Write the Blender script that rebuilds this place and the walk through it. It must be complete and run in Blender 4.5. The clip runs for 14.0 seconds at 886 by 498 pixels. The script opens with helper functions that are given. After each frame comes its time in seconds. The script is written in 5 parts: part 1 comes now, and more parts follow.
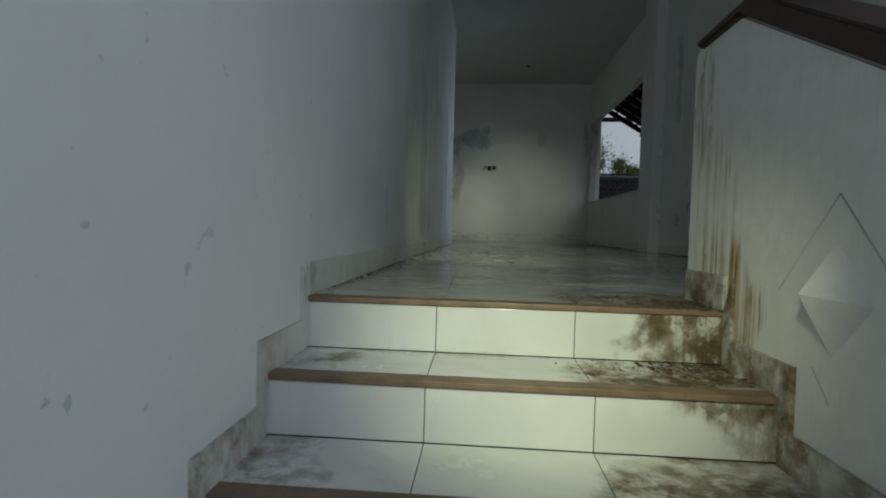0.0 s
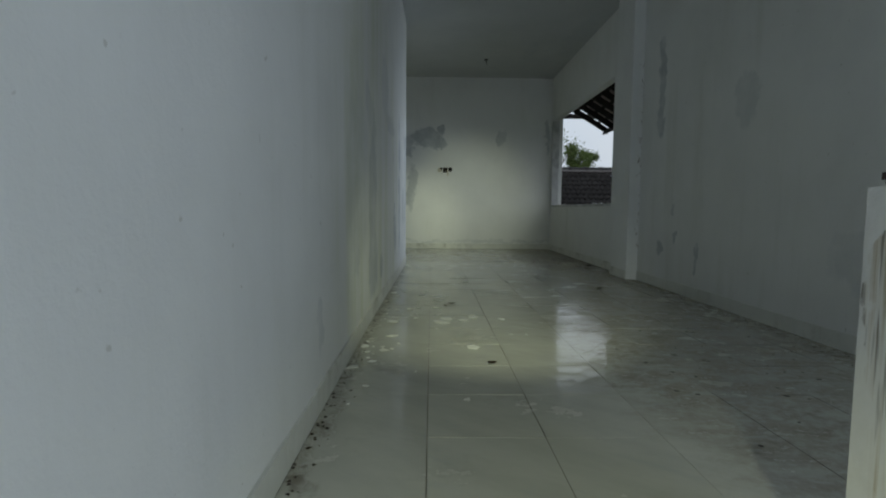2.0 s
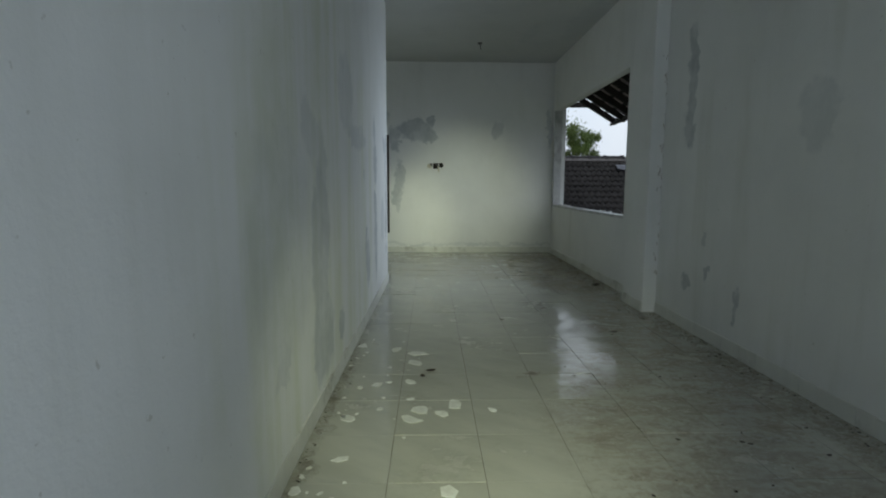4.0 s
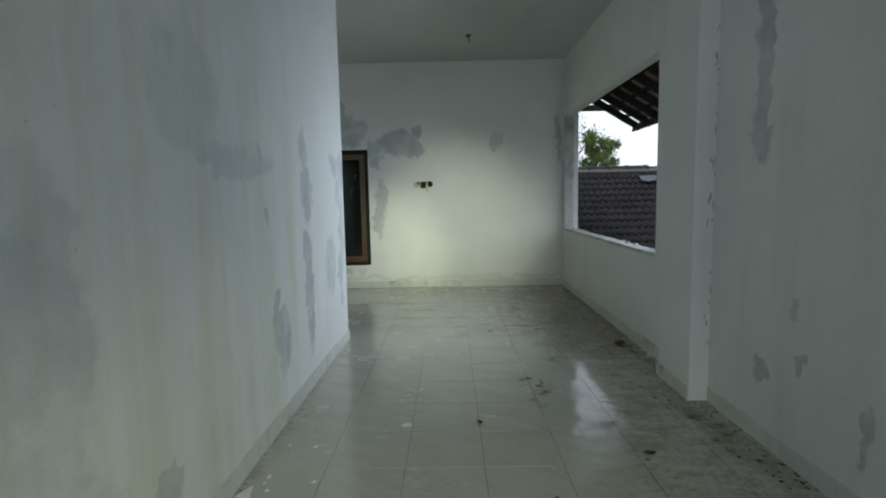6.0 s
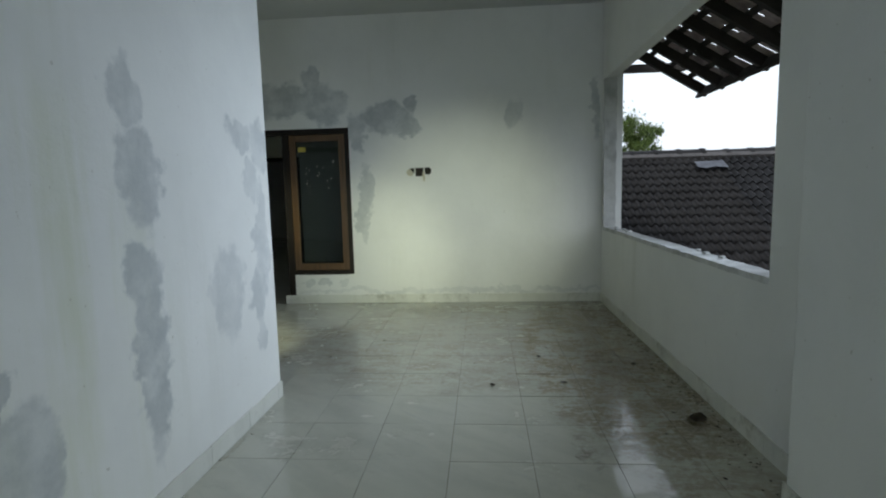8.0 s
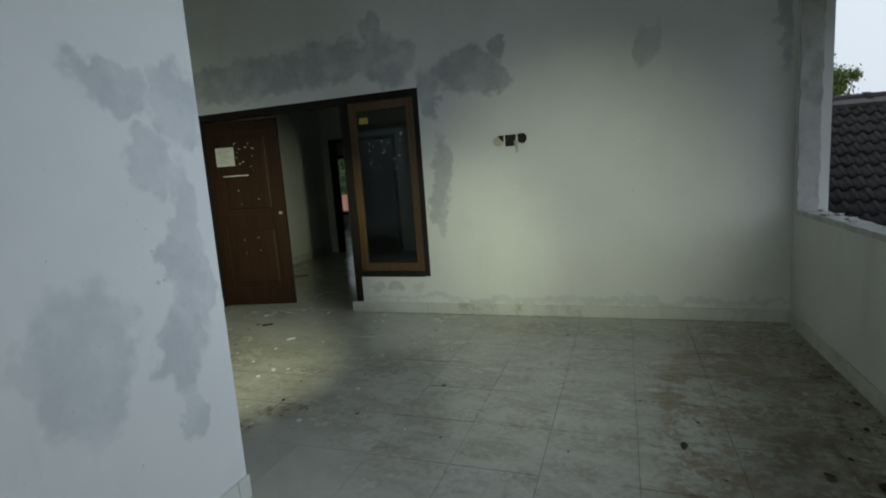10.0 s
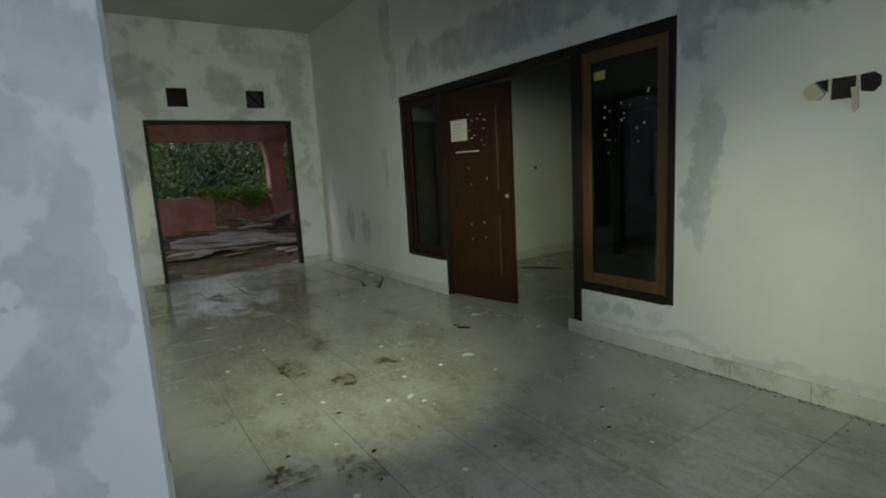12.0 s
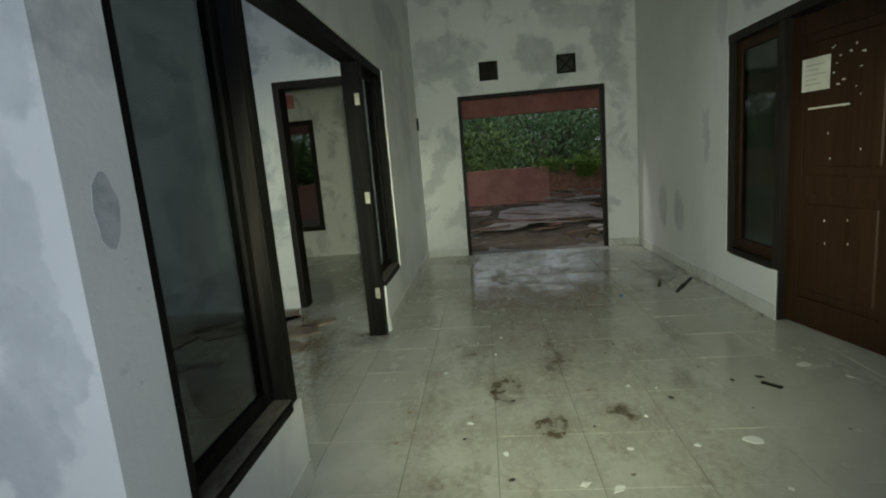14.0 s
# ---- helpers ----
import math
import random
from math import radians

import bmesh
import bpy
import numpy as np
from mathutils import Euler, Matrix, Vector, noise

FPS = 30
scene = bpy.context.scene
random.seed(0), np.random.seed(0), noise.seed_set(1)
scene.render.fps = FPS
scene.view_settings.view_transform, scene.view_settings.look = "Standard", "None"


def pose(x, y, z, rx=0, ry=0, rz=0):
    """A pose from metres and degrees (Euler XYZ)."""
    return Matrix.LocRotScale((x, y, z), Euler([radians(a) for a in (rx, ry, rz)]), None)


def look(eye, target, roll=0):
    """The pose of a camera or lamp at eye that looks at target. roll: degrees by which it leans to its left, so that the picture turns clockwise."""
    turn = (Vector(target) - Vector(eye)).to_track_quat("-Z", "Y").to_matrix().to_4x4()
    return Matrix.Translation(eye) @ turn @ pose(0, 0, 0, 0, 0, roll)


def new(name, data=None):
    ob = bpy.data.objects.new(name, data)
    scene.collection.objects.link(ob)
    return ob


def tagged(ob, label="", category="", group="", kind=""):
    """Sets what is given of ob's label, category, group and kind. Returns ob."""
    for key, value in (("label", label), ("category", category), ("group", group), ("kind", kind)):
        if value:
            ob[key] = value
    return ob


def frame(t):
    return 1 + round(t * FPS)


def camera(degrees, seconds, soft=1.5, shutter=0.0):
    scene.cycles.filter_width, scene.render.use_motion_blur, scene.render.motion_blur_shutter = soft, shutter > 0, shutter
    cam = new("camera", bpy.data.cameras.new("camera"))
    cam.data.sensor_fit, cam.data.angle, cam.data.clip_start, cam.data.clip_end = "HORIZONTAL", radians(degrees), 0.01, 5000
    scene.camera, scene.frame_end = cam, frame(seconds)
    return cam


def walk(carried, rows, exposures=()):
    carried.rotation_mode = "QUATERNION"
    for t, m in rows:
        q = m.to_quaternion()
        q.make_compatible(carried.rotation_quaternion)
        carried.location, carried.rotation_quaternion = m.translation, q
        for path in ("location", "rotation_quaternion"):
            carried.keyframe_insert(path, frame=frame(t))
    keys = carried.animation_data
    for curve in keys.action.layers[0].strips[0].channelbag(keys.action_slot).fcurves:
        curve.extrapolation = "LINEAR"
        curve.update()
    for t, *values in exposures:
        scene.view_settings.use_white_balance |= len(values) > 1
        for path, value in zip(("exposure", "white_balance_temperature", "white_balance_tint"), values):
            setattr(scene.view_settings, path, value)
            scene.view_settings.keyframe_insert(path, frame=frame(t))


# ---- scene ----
cam = camera(81.4, 14.0, soft=2.0)
PATH = [
    (0, (0.05, -0.051, 0.207), (-0.091, 1.943, 0.133), 1.6),
    (0.5, (-0.015, 0.195, 0.38), (-0.035, 2.189, 0.236), 3.0),
    (1, (0.029, 0.404, 0.556), (-0.015, 2.403, 0.487), 1.5),
    (1.5, (-0.027, 0.608, 0.644), (-0.055, 2.606, 0.556), 0.4),
    (2, (-0.045, 0.804, 0.762), (0.0, 2.798, 0.609), 0.5),
    (2.5, (-0.038, 1.023, 0.913), (-0.087, 3.015, 0.736), 0.7),
    (3, (-0.089, 1.275, 1.013), (-0.06, 3.263, 0.795), 1.0),
    (3.2, (-0.067, 1.352, 1.041), (0.022, 3.338, 0.826), 1.3),
    (5.3, (0.455, 2.629, 1.356), (0.411, 4.605, 1.05), -1.8),
    (5.5, (0.493, 2.79, 1.344), (0.453, 4.766, 1.038), -1.0),
    (6, (0.591, 3.207, 1.361), (0.562, 5.196, 1.155), -1.1),
    (6.5, (0.791, 3.623, 1.353), (0.741, 5.606, 1.097), -1.8),
    (7, (0.84, 4.045, 1.348), (0.749, 6.028, 1.101), -0.4),
    (7.2, (0.846, 4.234, 1.34), (0.769, 6.223, 1.14), -0.2),
    (9.5, (1.073, 6.052, 1.281), (0.554, 7.959, 0.981), -4.3),
    (10, (1.102, 6.469, 1.29), (0.437, 8.332, 0.999), -4.0),
    (10.5, (1.264, 6.863, 1.215), (0.347, 8.626, 0.99), -5.1),
    (11, (1.271, 7.223, 1.218), (0.079, 8.807, 0.951), -5.4),
    (11.5, (1.191, 7.61, 1.262), (-0.198, 9.022, 0.984), -2.9),
    (12, (1.172, 7.991, 1.261), (-0.472, 9.089, 0.955), -3.2),
    (12.5, (1.076, 8.249, 1.262), (-0.734, 9.03, 0.927), -4.2),
    (13, (0.908, 8.485, 1.282), (-0.988, 9.04, 0.976), -4.2),
    (13.5, (0.788, 8.756, 1.297), (-1.183, 8.905, 0.991), -4.8),
    (14, (0.565, 8.899, 1.288), (-1.398, 8.72, 0.948), -4.8),
]
walk(cam, [(t, look(eye, target, roll)) for t, eye, target, roll in PATH], exposures=((0, -0.85), (1.0, -0.6), (2.0, -0.1), (3.2, 0.1), (5.3, 0.62), (7.2, 0.8), (9.5, 0.3), (11.5, 0.0), (14.0, 0.28)))

# ---- world, sun, lamps ----
world = bpy.data.worlds.new("overcast_evening")
scene.world = world
world.use_nodes = True
wt = world.node_tree
sky = wt.nodes.new("ShaderNodeTexSky")
sky.sky_type, sky.sun_disc = "NISHITA", False
sky.sun_elevation, sky.sun_rotation = radians(38), radians(200)
sky.air_density, sky.dust_density = 1.6, 4.0
cloud = wt.nodes.new("ShaderNodeTexNoise")
cloud.inputs["Scale"].default_value, cloud.inputs["Detail"].default_value = 2.2, 5
veil = wt.nodes.new("ShaderNodeValToRGB")
veil.color_ramp.elements[0].position, veil.color_ramp.elements[1].position = 0.3, 0.7
veil.color_ramp.elements[0].color = (8.4, 9.6, 11.4, 1)
veil.color_ramp.elements[1].color = (10.2, 11.0, 12.0, 1)
wt.links.new(cloud.outputs["Fac"], veil.inputs["Fac"])
blend = wt.nodes.new("ShaderNodeMix")
blend.data_type = "RGBA"
blend.inputs[0].default_value = 0.8
wt.links.new(sky.outputs[0], blend.inputs[6])
wt.links.new(veil.outputs[0], blend.inputs[7])
background = wt.nodes["Background"]
background.inputs["Strength"].default_value = 0.078
wt.links.new(blend.outputs[2], background.inputs["Color"])

sun_data = bpy.data.lights.new("sun", "SUN")
sun_data.energy, sun_data.angle, sun_data.color = 0.9, radians(14), (1.0, 0.96, 0.9)
sun = new("sun", sun_data)
sun.matrix_world = look((-8, -20, 22), (0, 0, 0))

# fixed spots standing in for one carried hand torch's greenish light: a hot core and a wide spill along the way
def torch_stand_in(name, eye, target, cone, energy):
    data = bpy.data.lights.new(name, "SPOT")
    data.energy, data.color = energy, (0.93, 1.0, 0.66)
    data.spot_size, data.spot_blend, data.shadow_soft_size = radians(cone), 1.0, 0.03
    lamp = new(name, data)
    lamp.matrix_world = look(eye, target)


torch_stand_in("torch_stand_in_stairs", (0.2, 0.2, 0.55), (0.28, 1.46, -0.02), 62, 84)
torch_stand_in("torch_stand_in_corridor", (0.5, 3.4, 1.25), (0.72, 10.85, 0.9), 24, 330)
torch_stand_in("torch_stand_in_side_window", (0.7, 7.0, 1.2), (-0.35, 10.85, 0.5), 34, 95)
torch_stand_in("torch_stand_in_corridor_spill", (0.45, 2.1, 1.35), (0.3, 4.7, 0.0), 62, 82)
torch_stand_in("torch_stand_in_hall", (0.4, 8.85, 1.35), (-4.3, 9.45, 0.35), 84, 195)
torch_stand_in("torch_stand_in_west_wall", (0.6, 8.9, 1.3), (-6.2, 8.4, 0.85), 15, 130)
torch_stand_in("torch_stand_in_north_door", (0.3, 8.8, 1.25), (-3.95, 12.6, 0.8), 32, 160)
torch_stand_in("torch_stand_in_south_door", (0.6, 8.95, 1.3), (-4.1, 7.4, 0.9), 32, 190)


def sky_lamp(name, eye, target, width, height, energy, spread=180):
    """An area lamp standing in for daylight entering by an opening."""
    data = bpy.data.lights.new(name, "AREA")
    data.shape, data.size, data.size_y, data.energy, data.color = "RECTANGLE", width, height, energy, (0.74, 0.86, 1.0)
    data.spread = radians(spread)
    lamp = new(name, data)
    lamp.matrix_world = look(eye, target)


# unseen stairwell opening, inferred from the brightly lit left wall
sky_lamp("stair_window_daylight", (2.22, -1.2, 1.4), (-0.465, 1.5, 0.7), 1.7, 1.8, 55)
sky_lamp("window_daylight", (2.33, 9.0, 1.6), (-0.5, 8.5, 1.1), 2.6, 1.3, 14, 105)
# added fill lamp for the side room; its back opening is never in view
sky_lamp("side_room_fill", (-1.15, 3.06, 1.6), (-3.6, 7.4, 1.2), 0.7, 1.4, 26)


# ---- materials ----
def node(nt, kind, inputs=None, **props):
    n = nt.nodes.new(kind)
    for key, value in props.items():
        setattr(n, key, value)
    for key, value in (inputs or {}).items():
        if isinstance(value, bpy.types.NodeSocket):
            nt.links.new(value, n.inputs[key])
        else:
            n.inputs[key].default_value = value
    return n


def maths(nt, op, a, b=0.0, clamp=False):
    return node(nt, "ShaderNodeMath", {0: a, 1: b}, operation=op, use_clamp=clamp).outputs[0]


def mixed(nt, fac, a, b):
    a = (*a, 1) if isinstance(a, tuple) and len(a) == 3 else a
    b = (*b, 1) if isinstance(b, tuple) and len(b) == 3 else b
    return node(nt, "ShaderNodeMix", {0: fac, 6: a, 7: b}, data_type="RGBA").outputs[2]


def ramp(nt, value, low, high, to_low=0.0, to_high=1.0):
    return node(nt, "ShaderNodeMapRange", {"Value": value, "From Min": low, "From Max": high, "To Min": to_low, "To Max": to_high},
                interpolation_type="SMOOTHSTEP").outputs[0]


def grain(nt, where, scale, detail=4.0, rough=0.55, stretch=None, distort=0.0):
    if stretch:
        where = node(nt, "ShaderNodeVectorMath", {0: where, 1: stretch}, operation="MULTIPLY").outputs[0]
    return node(nt, "ShaderNodeTexNoise", {"Vector": where, "Scale": scale, "Detail": detail, "Roughness": rough, "Distortion": distort})


def blobs(nt, where, axes, spots):
    """Irregular soft-edged spots on a plane: centre u, v, radii u, v, strength."""
    place = where
    for scale, detail, reach in ((3.4, 3.0, 0.26), (11.0, 5.0, 0.16)):
        wob = grain(nt, where, scale, detail, 0.6).outputs["Color"]
        wob = node(nt, "ShaderNodeVectorMath", {0: wob, 1: (0.5, 0.5, 0.5)}, operation="SUBTRACT").outputs[0]
        wob = node(nt, "ShaderNodeVectorMath", {0: wob, 1: (reach, reach, reach)}, operation="MULTIPLY").outputs[0]
        place = node(nt, "ShaderNodeVectorMath", {0: place, 1: wob}, operation="ADD").outputs[0]
    total = 0.0
    for u, v, ru, rv, amount in spots:
        centre, inverse = [0.0, 0.0, 0.0], [0.0, 0.0, 0.0]
        for axis, c, r in ((axes[0], u, ru), (axes[1], v, rv)):
            centre["xyz".index(axis)], inverse["xyz".index(axis)] = c, 1 / r
        d = node(nt, "ShaderNodeVectorMath", {0: place, 1: tuple(centre)}, operation="SUBTRACT").outputs[0]
        d = node(nt, "ShaderNodeVectorMath", {0: d, 1: tuple(inverse)}, operation="MULTIPLY").outputs[0]
        d = node(nt, "ShaderNodeVectorMath", {0: d}, operation="LENGTH").outputs["Value"]
        f = ramp(nt, d, 1.14, 0.8, 0.0, amount)
        total = maths(nt, "MAXIMUM", total, f)
    worn = grain(nt, where, 5.0, 5.0, 0.6).outputs["Fac"]
    return maths(nt, "MULTIPLY", total, ramp(nt, worn, 0.3, 0.6, 0.5, 1.0))


def start(name):
    m = bpy.data.materials.new(name)
    m.use_nodes = True
    nt = m.node_tree
    shader = nt.nodes["Principled BSDF"]
    where = nt.nodes.new("ShaderNodeNewGeometry").outputs["Position"]
    return m, nt, shader, where


def finish(nt, shader, colour, rough, height=None, strength=0.3, distance=0.01):
    for key, value in (("Base Color", colour), ("Roughness", rough)):
        if isinstance(value, bpy.types.NodeSocket):
            nt.links.new(value, shader.inputs[key])
        else:
            shader.inputs[key].default_value = (*value, 1) if isinstance(value, tuple) else value
    if height is not None:
        b = node(nt, "ShaderNodeBump", {"Height": height, "Strength": strength, "Distance": distance})
        nt.links.new(b.outputs[0], shader.inputs["Normal"])


def plaster(name, axes, spots, base=(0.76, 0.77, 0.76), damp=(0.40, 0.43, 0.45), mottle=0.0, streaks=0.25, green=0.0):
    """Old white wall paint over plaster, with grey repair patches, dirt streaks and dust."""
    m, nt, shader, where = start(name)
    broad = grain(nt, where, 1.3, 5, 0.6).outputs["Fac"]
    fine = grain(nt, where, 14.0, 6, 0.65).outputs["Fac"]
    hair = grain(nt, where, 90.0, 3, 0.6).outputs["Fac"]
    run = grain(nt, where, 1.0, 5, 0.62, stretch=(5.0, 5.0, 0.45)).outputs["Fac"]
    colour = mixed(nt, ramp(nt, broad, 0.35, 0.7, 0.0, 0.5), base, tuple(c * 0.86 for c in base))
    patchy = ramp(nt, grain(nt, where, 0.7, 3, 0.5).outputs["Fac"], 0.42, 0.62)
    colour = mixed(nt, maths(nt, "MULTIPLY", patchy, ramp(nt, run, 0.45, 0.8, 0.0, streaks)), colour, (0.5, 0.51, 0.44))
    # greenish runs: partly stained paint, partly the torch's green spill put into colour
    if green:
        torch_green_side = blobs(nt, where, axes, ((5.0, 0.8, 1.9, 1.6, 1.0),))
        colour = mixed(nt, maths(nt, "MULTIPLY", torch_green_side, ramp(nt, run, 0.36, 0.66, 0.0, green)), colour, (0.52, 0.56, 0.36))
    if mottle:
        spread = grain(nt, where, 1.9, 6, 0.62, distort=0.4).outputs["Fac"]
        colour = mixed(nt, ramp(nt, spread, 0.5, 0.6, 0.0, mottle), colour, damp)
    speck = grain(nt, where, 33.0, 2, 0.5).outputs["Fac"]
    colour = mixed(nt, ramp(nt, speck, 0.72, 0.78, 0.0, 0.4), colour, (0.34, 0.32, 0.27))
    if spots:
        f = blobs(nt, where, axes, spots)
        uneven = ramp(nt, fine, 0.25, 0.75, 0.72, 1.0)
        colour = mixed(nt, maths(nt, "MULTIPLY", f, uneven), colour, damp)
    relief = maths(nt, "ADD", maths(nt, "MULTIPLY", fine, 0.6), maths(nt, "ADD", maths(nt, "MULTIPLY", hair, 0.15), broad))
    finish(nt, shader, colour, 0.78, relief, 0.35, 0.012)
    return m


NORTH_SPOTS = ((-2.45, 2.33, 0.75, 0.2, 0.9), (-1.5, 2.38, 0.6, 0.2, 0.95), (-1.02, 2.55, 0.12, 0.2, 0.9), (-0.86, 2.3, 0.28, 0.22, 0.95),
               (-0.5, 1.97, 0.1, 0.22, 0.85), (-0.16, 2.14, 0.3, 0.2, 1.0), (0.13, 2.3, 0.08, 0.12, 1.0), (0.1, 2.03, 0.14, 0.1, 1.0),
               (-0.42, 1.38, 0.1, 0.3, 0.75))
NORTH_SPOTS = NORTH_SPOTS + ((-0.47, 1.0, 0.08, 0.28, 0.8), (1.3, 2.15, 0.11, 0.16, 0.65), (-3.4, 2.35, 0.2, 0.2, 0.7),
               (-4.02, 2.8, 0.13, 0.35, 0.7), (-3.9, 2.3, 0.1, 0.3, 0.5), (-5.32, 0.6, 0.13, 0.24, 0.8), (-4.85, 0.58, 0.14, 0.22, 0.8),
               (-4.2, 1.3, 0.07, 0.25, 0.6), (2.19, 2.2, 0.06, 0.3, 0.8), (-1.16, 0.25, 0.06, 0.05, 0.6), (-0.96, 0.26, 0.08, 0.05, 0.65),
               (-0.74, 0.25, 0.06, 0.05, 0.6), (0.6, 0.14, 1.9, 0.035, 0.45))
LEFT_SPOTS = ((6.82, 1.74, 0.11, 0.14, 0.7), (6.87, 1.42, 0.13, 0.2, 0.85), (6.83, 1.02, 0.12, 0.14, 0.9), (6.86, 0.62, 0.11, 0.4, 0.9),
              (6.18, 0.7, 0.06, 0.13, 0.9), (6.26, 0.5, 0.12, 0.2, 0.9), (6.1, 1.25, 0.025, 0.04, 1.0), (5.75, 1.55, 0.5, 0.09, 0.45),
              (7.94, 1.05, 0.07, 0.35, 0.5), (4.5, 1.3, 0.12, 0.25, 0.4), (4.28, 1.45, 0.16, 0.15, 0.35), (4.45, 0.86, 0.2, 0.45, 0.6),
              (4.48, 0.4, 0.26, 0.25, 0.7))
LEFT_SPOTS = LEFT_SPOTS + ((4.97, 0.3, 0.1, 0.08, 0.8), (3.8, 0.95, 0.45, 0.5, 0.25), (7.96, 1.6, 0.13, 0.13, 0.7),
              (7.72, 1.64, 0.12, 0.1, 0.7), (7.83, 1.4, 0.1, 0.12, 0.55), (7.88, 1.0, 0.09, 0.14, 0.65), (7.84, 0.78, 0.11, 0.2, 0.75),
              (7.85, 0.5, 0.05, 0.12, 0.6), (7.5, 0.8, 0.16, 0.26, 0.55), (3.72, 0.47, 0.1, 0.1, 0.4), (5.3, 1.8, 0.3, 0.25, 0.4), (0.86, 0.16, 0.03, 0.01, 0.9), (0.8, 0.11, 0.012, 0.03, 0.8), (0.55, -0.03, 0.012, 0.012, 0.9), (2.75, 0.35, 0.06, 0.12, 0.4))
EAST_SPOTS = ((6.0, 2.15, 0.08, 0.35, 0.9), (6.02, 1.72, 0.09, 0.24, 0.95), (5.92, 0.37, 0.06, 0.07, 0.9), (5.61, 0.5, 0.04, 0.06, 0.8),
              (5.67, 0.76, 0.04, 0.05, 0.6), (5.2, 0.35, 0.04, 0.12, 0.9), (4.6, 1.6, 0.15, 0.2, 0.4), (3.4, 0.5, 0.3, 0.2, 0.3))
WEST_SPOTS = ((8.5, 2.6, 0.5, 0.22, 0.7), (9.6, 2.5, 0.25, 0.25, 0.8), (10.5, 2.6, 0.2, 0.4, 0.8), (8.45, 1.5, 0.1, 0.2, 0.5), (10.2, 2.9, 0.5, 0.15, 0.5))
SOUTH_SPOTS = ((-5.2, 1.8, 0.3, 0.6, 0.4), (-4.6, 2.6, 0.8, 0.2, 0.6), (-2.0, 2.5, 0.9, 0.2, 0.5))
ROOM_SPOTS = ((7.6, 2.4, 0.35, 0.12, 0.8), (6.2, 1.6, 0.15, 0.5, 0.7), (6.1, 0.9, 0.25, 0.4, 0.8), (5.4, 1.2, 0.3, 0.7, 0.5), (6.4, 0.3, 0.1, 0.3, 0.6))

paint_north = plaster("paint_north", "xz", NORTH_SPOTS)
paint_left = plaster("paint_left", "yz", LEFT_SPOTS, green=0.42)
paint_east = plaster("paint_east", "yz", EAST_SPOTS, streaks=0.35)
paint_west = plaster("paint_west", "yz", WEST_SPOTS, mottle=0.6)
paint_south = plaster("paint_south", "xz", SOUTH_SPOTS, mottle=0.2)
paint_room = plaster("paint_room", "yz", ROOM_SPOTS, mottle=0.7)
paint_plain = plaster("paint_plain", "xz", (), mottle=0.1)
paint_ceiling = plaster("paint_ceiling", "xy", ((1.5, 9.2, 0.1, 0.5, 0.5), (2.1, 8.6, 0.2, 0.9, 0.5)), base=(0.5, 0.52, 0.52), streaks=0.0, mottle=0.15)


def newel_paint():
    m, nt, shader, where = start("paint_newel")
    fine = grain(nt, where, 16.0, 6, 0.65).outputs["Fac"]
    run = grain(nt, where, 1.0, 5, 0.65, stretch=(30.0, 30.0, 0.8)).outputs["Fac"]
    drip = blobs(nt, where, "yz", ((1.63, 0.45, 0.04, 0.65, 0.85), (1.5, -0.02, 0.2, 0.24, 1.0), (1.56, 0.1, 0.16, 0.4, 0.5)))
    colour = mixed(nt, ramp(nt, fine, 0.3, 0.7, 0.0, 0.4), (0.76, 0.76, 0.73), (0.64, 0.63, 0.58))
    colour = mixed(nt, maths(nt, "MULTIPLY", ramp(nt, run, 0.42, 0.62), drip), colour, (0.33, 0.24, 0.09))
    streak = grain(nt, where, 1.0, 3, 0.5, stretch=(60.0, 60.0, 3.0)).outputs["Fac"]
    colour = mixed(nt, maths(nt, "MULTIPLY", ramp(nt, streak, 0.58, 0.66, 0.0, 0.9), maths(nt, "MAXIMUM", drip, 0.04)), colour, (0.10, 0.08, 0.05))
    finish(nt, shader, colour, 0.75, fine, 0.35, 0.01)
    return m


paint_newel = newel_paint()


